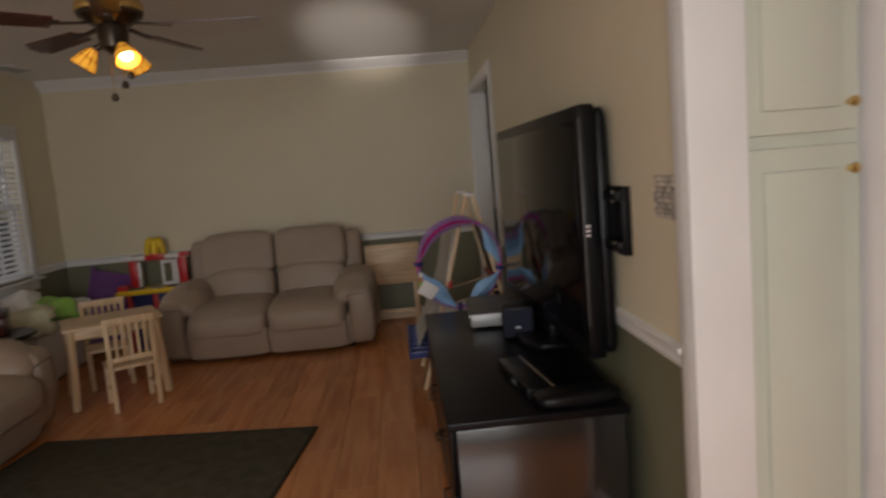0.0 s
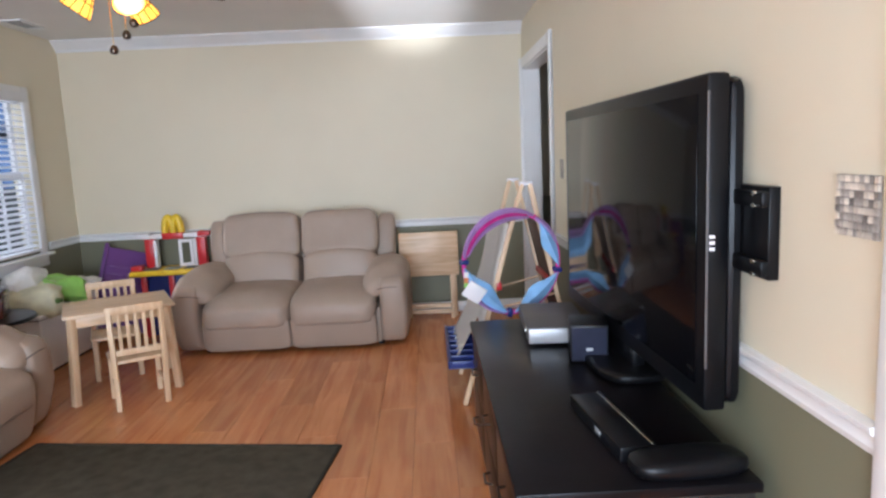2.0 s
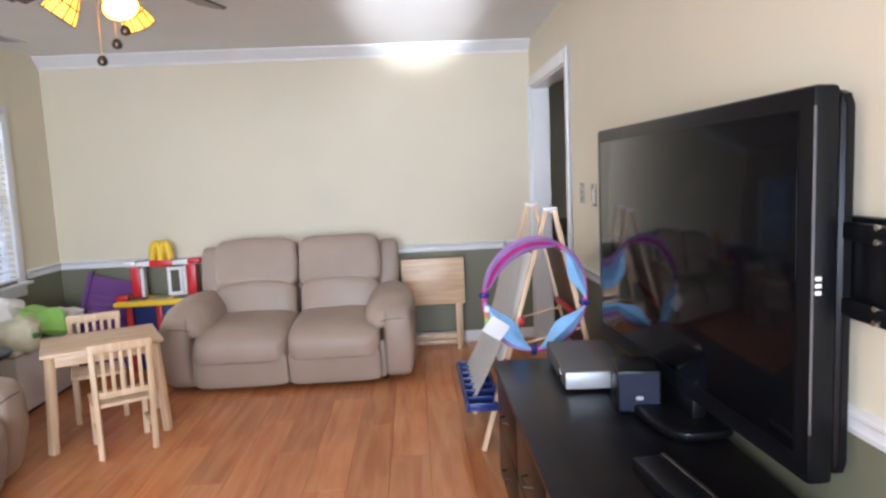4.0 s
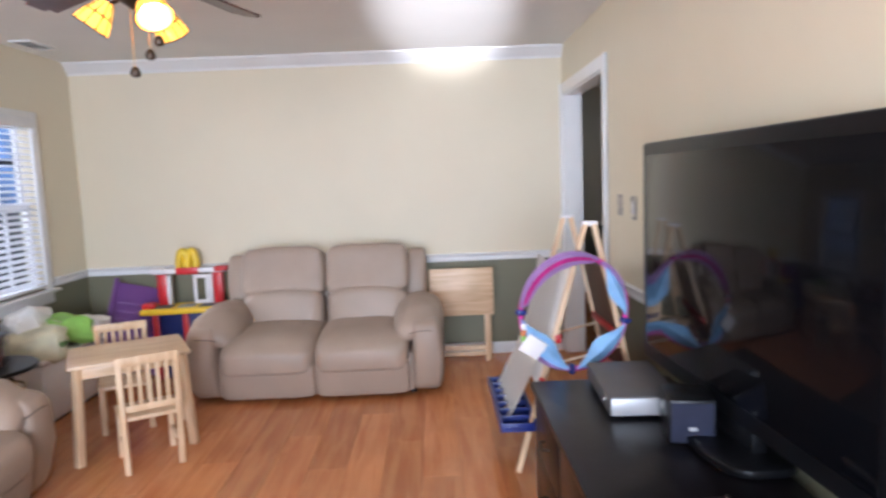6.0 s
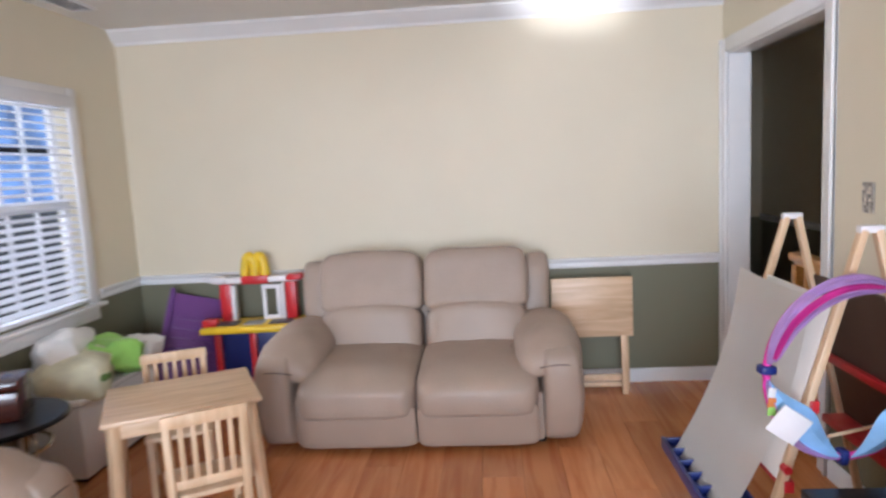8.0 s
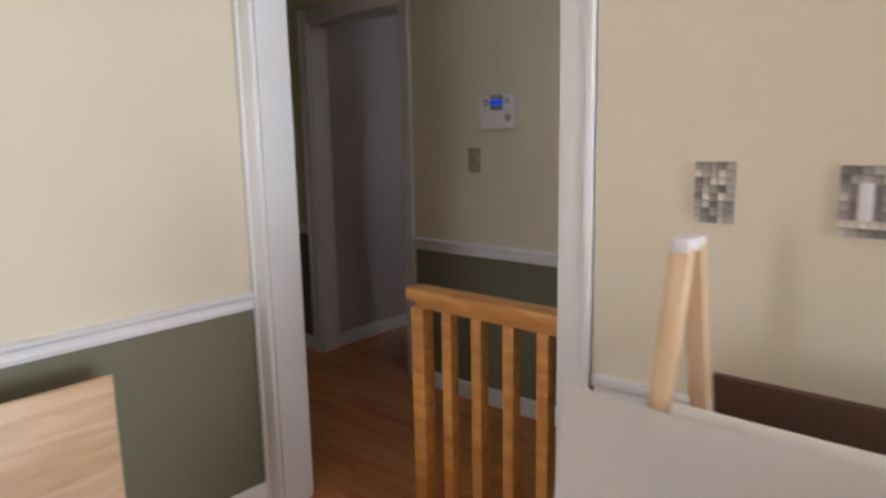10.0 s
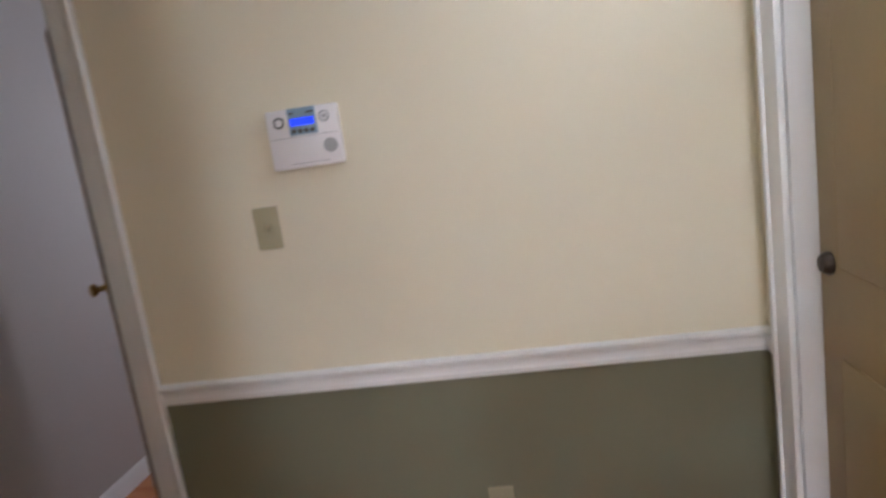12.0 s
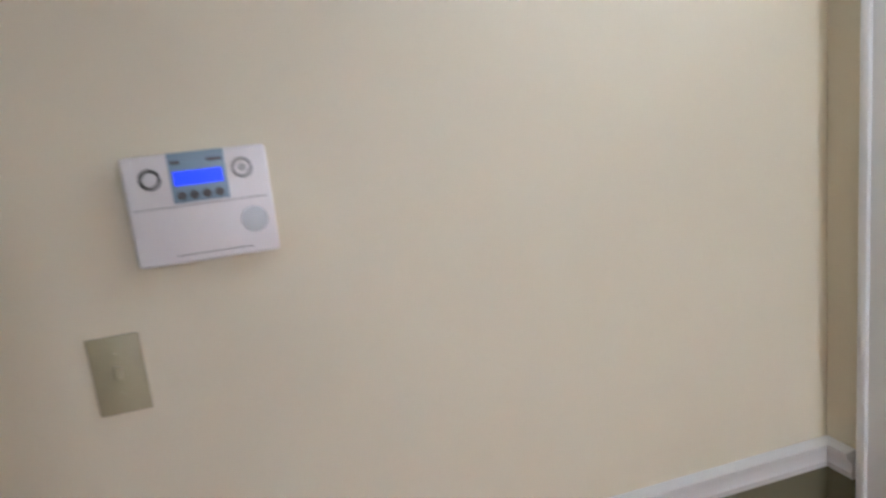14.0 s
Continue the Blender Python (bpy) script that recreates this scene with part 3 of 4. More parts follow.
# ---- loveseats ----
def loveseat(label, m):
    s = thing("loveseat", label, "sofa", m, "matching loveseats")
    part("base", box(BM(), -0.66, 0.66, -0.9, -0.08, 0.03, 0.30, 0.03), LEATHER, s)
    part("back_shell", box(BM(), -0.70, 0.70, -0.22, -0.03, 0.1, 0.86, 0.06), LEATHER, s)
    for sx in (-1, 1):
        cx = sx * 0.313
        part("footrest_panel", puff(BM(), (0.622, 0.12, 0.245), pose(cx, -0.93, 0.15), 0.22, 0.2, 36, 18, 0.004,
             lambda q: Vector((q.x, q.y + 0.05 * max(0, 0.06 - q.z) / 0.18, q.z))), LEATHER, s)

        def seat(q):
            nose = max(0.0, -q.y - 0.16) / 0.22
            return Vector((q.x, q.y, q.z - 0.045 * nose ** 2 + 0.012 * (1 - (q.x / 0.31) ** 2)))

        part("seat_cushion", puff(BM(), (0.632, 0.80, 0.215), pose(cx, -0.62, 0.338, 2), 0.42, 0.24, 48, 24, 0.007, seat), LEATHER2, s)

        def arch(q):
            t = 1 - (q.x / 0.31) ** 2
            return Vector((q.x, q.y - 0.025 * t, q.z + (0.035 * t if q.z > 0 else 0)))

        part("lumbar_cushion", puff(BM(), (0.60, 0.26, 0.31), pose(cx, -0.30, 0.485, -10), 0.4, 0.26, 40, 20, 0.006, arch), LEATHER, s)

        def arch2(q):
            t = 1 - (q.x / 0.31) ** 2
            low = max(0.0, -q.z / 0.18)
            return Vector((q.x * (1 - 0.03 * max(0, q.z) / 0.18), q.y - 0.02 * low * t, q.z + 0.035 * low * t + 0.012 * (q.z > 0) * t))

        part("headrest_cushion", puff(BM(), (0.622, 0.25, 0.375), pose(cx, -0.245, 0.775, -12), 0.32, 0.2, 44, 22, 0.008, arch2), LEATHER2, s)
        # dark tube drawing the shadow line in the crease under the headrest
        part("seam_line", tube(BM(), [(cx - 0.29 + 0.58 * k / 16, -0.375 - 0.018 * (1 - (k / 8 - 1) ** 2), 0.617 + 0.04 * (1 - (k / 8 - 1) ** 2)) for k in range(17)], 0.006, 6), SEAM_SHADE, s)
        part("back_wing", puff(BM(), (0.16, 0.24, 0.74), pose(sx * 0.665, -0.18, 0.55, -10, sx * 3), 0.4, 0.4, 24, 18, 0.004), LEATHER, s)
        for sy in (-0.2, 0.2):
            part("stitch_line", tube(BM(), [(cx + sy * 0.95, -0.30 - 0.30 * k / 6, 0.4525 + 0.0015 * math.sin(k)) for k in range(7)], 0.0018, 5), SEAM_SHADE, s)
        ax = sx * 0.735

        def flank(q):
            h = q.z / 0.26
            return Vector((q.x * (1.0 - 0.10 * h * h) + sx * 0.018 * (1 - h * h), q.y + 0.05 * max(0, -h) * (q.y < 0), q.z))

        part("arm", puff(BM(), (0.225, 0.93, 0.52), pose(ax, -0.50, 0.275), 0.28, 0.3, 36, 24, 0.005, flank), LEATHER, s)

        def roll(q):
            droop = 0.75 * max(0.0, -q.y - 0.16)
            side = q.x * sx / 0.18
            return Vector((q.x, q.y, q.z - droop * 0.45 - 0.05 * side * side - (0.03 if side < 0 else 0.0) * side * side))

        part("arm_pad", puff(BM(), (0.35, 0.68, 0.185), pose(sx * 0.695, -0.60, 0.518, 3), 0.62, 0.5, 40, 22, 0.009, roll), LEATHER2, s)
        part("arm_seam", tube(BM(), [(ax - 0.10 + 0.20 * k / 8, -0.962 + 0.02 * (k / 4 - 1) ** 2, 0.455 - 0.02 * (k / 4 - 1) ** 2) for k in range(9)], 0.004, 6), SEAM_SHADE, s)
        for fy in (-0.80, -0.14):
            part("foot", rod(BM(), (sx * 0.64, fy, 0), (sx * 0.64, fy, 0.06), 0.025), BLACKP, s)
    return s


sofa = loveseat("taupe leather reclining loveseat against the cream wall", pose(-1.88, -0.10, 0))
sofa2 = loveseat("taupe leather reclining loveseat holding a green cushion", pose(-3.885, -3.02, 0, 0, 0, 90))
solid("throw_cushion", puff(BM(), (0.40, 0.38, 0.15), Matrix(), 0.8, 0.4, 32, 16, 0.008), GREENF, "sage green square cushion on a loveseat", "cushion", pose(-3.38, -2.61, 0.56, 62, 10, 62))

# ---- folding tray table behind the loveseat's side ----
tray = thing("folding_tray_table", "pale birch folding tray table folded against the wall", "table", pose(-0.86, -0.17, 0))
part("tabletop", box(BM(), -0.25, 0.25, -0.055, -0.035, 0.365, 0.74, 0.008), PINEX, tray)
part("tabletop_batten", box(BM(), -0.2, 0.2, -0.033, -0.015, 0.62, 0.66, 0.003), PINE, tray)
for x in (-0.2, 0.19):
    part("leg", beam(BM(), (x, -0.075, 0.0), (x, -0.02, 0.66), 0.036, 0.02), PINE, tray)
    part("leg", beam(BM(), (x + 0.027, -0.01, 0.0), (x + 0.027, 0.02, 0.62), 0.026, 0.02), PINE, tray)
part("stretcher", box(BM(), -0.183, 0.172, -0.075, -0.055, 0.09, 0.13, 0.004), PINE, tray)
part("stretcher", box(BM(), -0.16, 0.204, -0.018, 0.0, 0.03, 0.065, 0.004), PINE, tray)

# ---- children's table and chairs ----
tab = thing("childrens_table", "pale birch children's table with tapered legs", "table", pose(-2.83, -1.59, 0, 0, 0, 28))
part("tabletop", box(BM(), -0.305, 0.305, -0.25, 0.25, 0.525, 0.545, 0.006), PINEX, tab)
for y in (-0.21, 0.21):
    part("apron", box(BM(), -0.24, 0.24, y - 0.009, y + 0.009, 0.465, 0.525, 0.002), PINEX, tab)
for x in (-0.26, 0.26):
    part("apron", box(BM(), x - 0.009, x + 0.009, -0.20, 0.20, 0.465, 0.525, 0.002), PINE, tab)
    for y in (-0.21, 0.21):
        part("leg", beam(BM(), (x * 1.1, y * 1.1, 0), (x, y, 0.525), 0.042, 0.042, 0.006), PINE, tab)


def kid_chair():
    c = thing("childrens_chair", "pale birch children's chair with slatted back", "chair", pose(-2.63, -1.85, 0, 0, 0, 31), "children's chairs")
    part("seat", box(BM(), -0.15, 0.15, -0.14, 0.14, 0.27, 0.292, 0.007), PINE, c)
    for x in (-0.13, 0.13):
        part("back_post", beam(BM(), (x, -0.15, 0), (x * 1.05, -0.165, 0.60), 0.028, 0.024), PINE, c)
        part("leg", beam(BM(), (x, 0.125, 0), (x, 0.115, 0.27), 0.03, 0.03), PINE, c)
        part("side_stretcher", beam(BM(), (x, -0.13, 0.12), (x, 0.105, 0.12), 0.018, 0.018, 0.003), PINE, c)
    part("top_rail", box(BM(), -0.155, 0.155, -0.177, -0.152, 0.565, 0.615, 0.008), PINE, c)
    part("lower_rail", box(BM(), -0.118, 0.118, -0.165, -0.147, 0.325, 0.36, 0.004), PINE, c)
    for k in range(5):
        x = -0.088 + k * 0.044
        part("slat", beam(BM(), (x, -0.157, 0.355), (x, -0.164, 0.57), 0.02, 0.01, 0.003), PINE, c)
    return c


chair = kid_chair()
copy_thing(chair, pose(-3.00, -1.31, 0, 0, 0, 206))

# ---- round side table with a box ----
RT = (-3.52, -1.82)
st = thing("round_side_table", "black round side table with curved metal legs", "table", pose(RT[0], RT[1], 0))
part("tabletop", lathe(BM(), [(0, 0.505), (0.265, 0.505), (0.28, 0.512), (0.28, 0.522), (0.27, 0.53), (0, 0.53)], 48), BLACKW, st)
for k in range(3):
    a = radians(-20 + 120 * k)
    c, s = math.cos(a), math.sin(a)
    part("leg", tube(BM(), [(0.2 * c, 0.2 * s, 0.505), (0.21 * c, 0.21 * s, 0.3), (0.17 * c, 0.17 * s, 0.12), (0.2 * c, 0.2 * s, 0.0)], 0.011, 10), CHROME, st)
    part("scroll", tube(BM(), [(c * (0.2 + 0.06 * math.sin(t)), s * (0.2 + 0.06 * math.sin(t)), 0.44 + 0.06 * math.cos(t)) for t in [math.pi * j / 10 for j in range(11)]], 0.007, 8), CHROME, st)
part("ring", tube(BM(), [(0.2 * math.cos(2 * math.pi * j / 32), 0.2 * math.sin(2 * math.pi * j / 32), 0.40) for j in range(32)], 0.008, 8, closed=True), CHROME, st)
kb = thing("wooden_box", "glossy dark cherry keepsake box on the side table", "box", pose(-3.55, -1.80, 0.531, 0, 0, 22))
part("body", box(BM(), -0.14, 0.14, -0.1, 0.1, 0, 0.12, 0.006), CHERRY, kb)
part("lid", box(BM(), -0.145, 0.145, -0.105, 0.105, 0.1225, 0.165, 0.012), CHERRY, kb)

# ---- toy chest with soft things on it ----
ch = thing("toy_chest", "white painted toy chest under the window", "chest", pose(-3.665, -0.945, 0))
part("body", box(BM(), -0.17, 0.17, -0.37, 0.37, 0.02, 0.385, 0.006), TRIM, ch)
# near-black filler: the shade under the lid put in as a solid strip
part("shadow_gap", box(BM(), -0.165, 0.165, -0.365, 0.365, 0.385, 0.394), DARK, ch)
part("lid", box(BM(), -0.185, 0.185, -0.385, 0.385, 0.394, 0.42, 0.006), TRIM, ch)
part("plinth", box(BM(), -0.15, 0.15, -0.35, 0.35, 0, 0.02), DARK, ch)


def soft(name, size, m, material, label, category, e=0.75, wr=0.02):
    return solid(name, puff(BM(), size, Matrix(), e, e, 36, 20, wr), material, label, category, m)


soft("plush_toy", (0.34, 0.38, 0.2), pose(-3.62, -1.14, 0.50, 8, 5, 30), CREAMF, "cream and green plush toy heaped on the chest", "soft toy", 0.6, 0.035)
soft("plush_toy", (0.14, 0.16, 0.12), pose(-3.5, -1.16, 0.48, 0, 20, 10), LEAFG, "small dark green plush toy on the chest", "soft toy")
soft("plastic_bag", (0.32, 0.34, 0.17), pose(-3.60, -0.86, 0.525, 5, 12, 60), LIME, "crumpled lime green shopping bag on the chest", "bag", 0.62, 0.045)
soft("blanket", (0.22, 0.44, 0.26), pose(-3.74, -1.02, 0.58, 0, 0, 12), WHITEF, "white crumpled cloth bundle on the chest", "cloth", 0.8, 0.045)
soft("plastic_bag", (0.24, 0.24, 0.15), pose(-3.57, -0.62, 0.485, 0, 8, 0), WHITEF, "white crumpled shopping bag on the chest", "bag", 0.62, 0.045)
lab = solid("label_card", puff(BM(), (0.004, 0.09, 0.06), Matrix(), 0.2, 0.2, 12, 8), PAPER, "small white label card on the green bag", "label", pose(-3.468, -0.84, 0.55, 0, -12, 10))
pb = thing("toy_slide_panel", "purple ribbed plastic toy panel leaning in the corner", "toy", pose(-3.42, -0.42, 0.08, -27, 16, 24))
part("panel", box(BM(), -0.2, 0.2, -0.012, 0.012, 0, 0.70, 0.008), PURPLE, pb)
for k in range(6):
    part("rib", box(BM(), -0.16, 0.16, -0.026, -0.012, 0.2 + k * 0.065, 0.225 + k * 0.065, 0.004), PURPLE, pb)
for x in (-0.2, 0.2):
    part("side_rim", box(BM(), x - 0.016, x + 0.016, -0.045, 0.016, 0, 0.72, 0.008), PURPLE, pb)

# ---- toy kitchen ----
tk = thing("toy_kitchen", "red, yellow and blue plastic toy food counter", "toy", pose(-2.975, -0.24, 0, 0, 0, 4) @ Matrix.Diagonal((1, 1, 1.065, 1)))
part("counter", box(BM(), -0.32, 0.31, -0.17, 0.13, 0.475, 0.515, 0.014), YELLOW, tk)
for k, (x0, x1) in enumerate(((-0.24, -0.1), (-0.06, 0.06), (0.1, 0.24))):
    part("counter_inset", box(BM(), x0, x1, -0.12, 0.0, 0.516, 0.521, 0.003), GREYP if k != 1 else SILVER, tk)
part("cabinet", box(BM(), -0.2, 0.26, -0.1, 0.1, 0.0, 0.475, 0.015), BLUE, tk)
for x in (-0.22, 0.0, 0.22):
    part("leg", box(BM(), x - 0.022, x + 0.022, -0.13, -0.1, 0, 0.475, 0.006), RED, tk)
for x in (-0.20, 0.22):
    part("pillar", box(BM(), x - 0.035, x + 0.035, 0.02, 0.1, 0.515, 0.74, 0.006), RED, tk)
    part("pillar_trim", box(BM(), x * 0.76 - 0.012, x * 0.76 + 0.012, 0.022, 0.098, 0.515, 0.73, 0.003), WHITEP, tk)
part("sign_rail", box(BM(), -0.27, 0.28, 0.03, 0.09, 0.74, 0.775, 0.006), WHITEP, tk)
part("sign_band", box(BM(), -0.09, 0.08, 0.015, 0.1, 0.735, 0.785, 0.006), RED, tk)
for x in (-0.24, 0.25):
    part("awning", box(BM(), x - 0.05, x + 0.05, 0.005, 0.09, 0.748, 0.785, 0.01), RED if x > 0 else WHITEP, tk)
dr = BM()
box(dr, 0.04, 0.155, 0.01, 0.02, 0.52, 0.545, 0.003), box(dr, 0.04, 0.155, 0.01, 0.02, 0.705, 0.73, 0.003)
box(dr, 0.04, 0.065, 0.01, 0.02, 0.545, 0.705, 0.003), box(dr, 0.13, 0.155, 0.01, 0.02, 0.545, 0.705, 0.003)
part("toy_window", dr, WHITEP, tk, "white plastic window frame")
for x in (-0.035, 0.03):
    part("arch", tube(BM(), [(x + 0.033 * math.cos(t), 0.05, 0.785 + 0.115 * math.sin(t)) for t in [math.pi * j / 12 for j in range(13)]], 0.03, 10), YELLOW, tk, "yellow plastic arch")
part("toy_register", box(BM(), -0.31, -0.22, -0.13, -0.05, 0.515, 0.555, 0.008), RED, tk)

# ---- easel with paper and fabric ring ----
ES = pose(-0.33, 0, 0, 0, 0, 0)
ez = thing("childrens_easel", "pale wooden double-sided children's easel with red ledges", "easel", ES)
EA = (-2.21, -1.69)
for y in EA:
    part("leg", beam(BM(), (-0.36, y, 0), (-0.012, y, 1.205), 0.032, 0.024), PINE, ez)
    part("leg", beam(BM(), (0.30, y, 0), (0.028, y, 1.205), 0.032, 0.024), PINE, ez)
    part("cap", box(BM(), -0.028, 0.044, y - 0.015, y + 0.015, 1.195, 1.218, 0.004), WHITEP, ez, "white metal hinge cap")
    part("spreader", rod(BM(), (-0.2, y + 0.03, 0.52), (0.16, y + 0.03, 0.60), 0.006), PINE, ez)
    part("knob", rod(BM(), (-0.235, y - 0.03, 0.46), (-0.235, y + 0.0, 0.46), 0.014), RED, ez)
part("chalkboard", box(BM(), -0.006, 0.006, -0.24, 0.24, -0.29, 0.29, 0.002, pose(0.15, -1.95, 0.70, 0, -12.7, 0)), CARD, ez, "dark brown chalkboard panel")
part("whiteboard", box(BM(), -0.005, 0.005, -0.24, 0.24, -0.30, 0.30, 0.002, pose(-0.165, -1.95, 0.70, 0, 16.1, 0)), PAPER, ez)
for z, x0, x1 in ((0.42, 0.12, 0.24), (0.66, 0.13, 0.17)):
    part("ledge", box(BM(), x0, x1, EA[0] + 0.02, EA[1] - 0.02, z - 0.015, z + 0.015, 0.004), RED, ez)
for z in (0.40, 0.66):
    part("cross_bar", box(BM(), -0.24 + (z - 0.4) * 0.28, -0.21 + (z - 0.4) * 0.28, EA[0] - 0.02, EA[1] + 0.02, z - 0.02, z + 0.02, 0.004), RED, ez)
tb = BM()
box(tb, -0.44, -0.27, -2.27, -1.53, 0.225, 0.235, 0.003)
box(tb, -0.445, -0.43, -2.275, -1.525, 0.225, 0.275, 0.004), box(tb, -0.28, -0.265, -2.275, -1.525, 0.225, 0.275, 0.004)
for k in range(8):
    y = -2.27 + k * 0.74 / 7
    box(tb, -0.43, -0.28, y - 0.006, y + 0.006, 0.235, 0.27, 0.002)
part("paint_tray", tb, BLUE, ez, "navy plastic paint tray with compartments")
bm = BM()
rows = []
for i in range(13):
    t = i / 12
    z = 1.0 - 0.80 * t
    x = -0.135 - 0.285 * (z < 2) * (t * 0.75 + 0.25 * t * t)
    rows.append([bm.verts.new((x + 0.035 * math.sin(math.pi * t), -1.565 - 0.59 * j / 8, z - 0.01 * math.sin(3 * j / 8))) for j in range(9)])
for a, b in zip(rows, rows[1:]):
    for j in range(8):
        bm.faces.new((a[j], a[j + 1], b[j + 1], b[j]))
bmesh.ops.solidify(bm, geom=bm.faces[:], thickness=0.0025)
solid("drawing_paper", bm, PAPER, "large white curling paper sheet clipped to the easel", "paper", ES)

HR = 0.255
hp = thing("fabric_ring", "pink, lilac and blue pop-up fabric ring on the easel", "toy", pose(-0.42, -2.30, 0.803, 0, 0, 8))
def ring_pts(a0, a1, n, r=HR, out=0.0):
    return [(r * math.cos(a), out, 1.05 * r * math.sin(a)) for a in [radians(a0 + (a1 - a0) * k / n) for k in range(n + 1)]]
part("rim", tube(BM(), ring_pts(0, 360, 56)[:-1], 0.012, 10, closed=True), PINK, hp)
def band(a0, a1, r0, r1, y, material, folds):
    """A strip of gathered cloth lying along the ring, with folds running round it."""
    bm = BM()
    n, w, rows = 30, 8, []
    for k in range(n + 1):
        a, q = radians(a0 + (a1 - a0) * k / n), math.sin(math.pi * k / n) ** 0.6
        row = []
        for j in range(w + 1):
            u = j / w
            r = HR + (r0 + (r1 - r0) * u) * (0.35 + 0.65 * q)
            d = y - 0.018 * math.sin(math.pi * u) * q - 0.005 * math.sin(folds * math.pi * u + 4.0 * a)
            row.append(bm.verts.new((r * math.cos(a), d, 1.05 * r * math.sin(a))))
        rows.append(row)
    for p, q in zip(rows, rows[1:]):
        for j in range(w):
            bm.faces.new((p[j], p[j + 1], q[j + 1], q[j]))
    bmesh.ops.solidify(bm, geom=bm.faces[:], thickness=0.004)
    return part("sleeve", bm, material, hp)


band(62, 172, 0.022, -0.012, -0.014, LILAC, 5), band(70, 168, -0.008, -0.030, -0.022, PINK, 3), band(66, 170, -0.026, -0.052, -0.014, LILAC, 4)
band(182, 262, 0.016, -0.012, -0.010, LILAC, 3), band(20, 60, 0.014, -0.02, -0.012, LILAC, 3)
def gore(a0, a1, depth, material):
    bm = BM()
    A = [radians(a0 + (a1 - a0) * k / 18) for k in range(19)]
    top = [bm.verts.new((HR * math.cos(a), -0.014, 1.05 * HR * math.sin(a))) for a in A]
    mid, low = [], []
    for k, a in enumerate(A):
        q = math.sin(math.pi * k / 18)
        mid.append(bm.verts.new(((HR - depth * 0.5 * q) * math.cos(a), -0.014 - 0.03 * q, 1.05 * (HR - depth * 0.5 * q) * math.sin(a))))
        low.append(bm.verts.new(((HR - depth * q) * math.cos(a), -0.012, 1.05 * (HR - depth * q) * math.sin(a))))
    for r0, r1 in ((top, mid), (mid, low)):
        for k in range(18):
            bm.faces.new((r0[k], r0[k + 1], r1[k + 1], r1[k]))
    bmesh.ops.remove_doubles(bm, verts=bm.verts, dist=0.0005)
    bmesh.ops.solidify(bm, geom=bm.faces[:], thickness=0.006)
    return part("panel", bm, material, hp)
gore(182, 264, 0.095, SKYF), gore(270, 346, 0.095, SKYF), gore(352, 415, 0.075, SKYF)
for a in (176, 266, 348):
    p = (HR * math.cos(radians(a)), 0, 1.05 * HR * math.sin(radians(a)))
    part("binding", puff(BM(), (0.05, 0.045, 0.026), pose(*p, 0, -a, 0), 0.4, 0.5, 16, 10), BLUE, hp)
for z, c in ((-0.045, WHITEP), (-0.075, ORANGE), (-0.10, LIME)):
    part("woven_label", box(BM(), -0.012, 0.012, -0.002, 0.002, -0.014, 0.014, 0.001, pose(-0.25, -0.022, z, 0, 8, 0)), c, hp)
part("care_tag", box(BM(), -0.052, 0.052, -0.003, 0.003, -0.045, 0.045, 0.002, pose(-0.215, -0.05, -0.135, 10, 35, 0)), WHITEP, hp, "white folded tag")

# ---- television stand and the things on it ----
SX0, SX1, SY0, SY1, SZ = -0.665, -0.06, -4.22, -2.54, 0.56
tv = thing("television_stand", "black wooden television stand with drawers along the wall", "cabinet", pose(0, 0, 0))
part("top", box(BM(), SX0, SX1, SY0, SY1, SZ - 0.028, SZ, 0.005), BLACKW, tv)
part("body", box(BM(), SX0 + 0.025, SX1 - 0.01, SY0 + 0.02, SY1 - 0.02, 0.06, SZ - 0.028, 0.004), BLACKW, tv)
part("end_panel", box(BM(), SX0 + 0.03, SX1 - 0.015, SY0 + 0.012, SY0 + 0.019, 0.065, SZ - 0.03, 0.002), GLOSSB, tv, "glossy black end panel")
part("plinth", box(BM(), SX0 + 0.05, SX1 - 0.02, SY0 + 0.05, SY1 - 0.05, 0, 0.06), BLACKW, tv)
for k in range(3):
    y0 = SY0 + 0.04 + k * 0.53
    for z0, z1 in ((0.08, 0.295), (0.305, 0.525)):
        d = part("drawer", box(BM(), SX0 + 0.008, SX0 + 0.025, y0, y0 + 0.51, z0, z1, 0.004), BLACKW, tv)
        part("handle", tube(BM(), [(SX0 + 0.008, y0 + 0.19, (z0 + z1) / 2), (SX0 - 0.016, y0 + 0.2, (z0 + z1) / 2), (SX0 - 0.016, y0 + 0.27, (z0 + z1) / 2), (SX0 + 0.008, y0 + 0.28, (z0 + z1) / 2)], 0.005, 8), BRONZE, d)

TVA = pose(-0.14, -3.285, 0.0, 0, 0, 2.0)
t = thing("television", "large black flat television with glossy screen on its foot", "television", TVA)
part("bezel", box(BM(), -0.012, 0.05, -0.735, 0.735, 0.66, 1.555, 0.012), BLACKP, t)
part("screen", box(BM(), -0.0155, -0.0125, -0.685, 0.685, 0.725, 1.505, 0.001), SCREEN, t)
part("back_cover", box(BM(), 0.046, 0.10, -0.733, 0.73, 0.67, 1.545, 0.035), BLACKP, t)
part("trim_strip", box(BM(), -0.010, -0.004, -0.7335, -0.7305, 0.78, 1.51, 0.001), GREYP, t)
for k in range(3):
    part("port", box(BM(), -0.002, 0.012, -0.7355, -0.7337, 1.10 + k * 0.016, 1.109 + k * 0.016), WHITEP, t)
part("neck", box(BM(), 0.0, 0.05, -0.14, 0.14, SZ + 0.02, 0.672, 0.012), BLACKP, t)
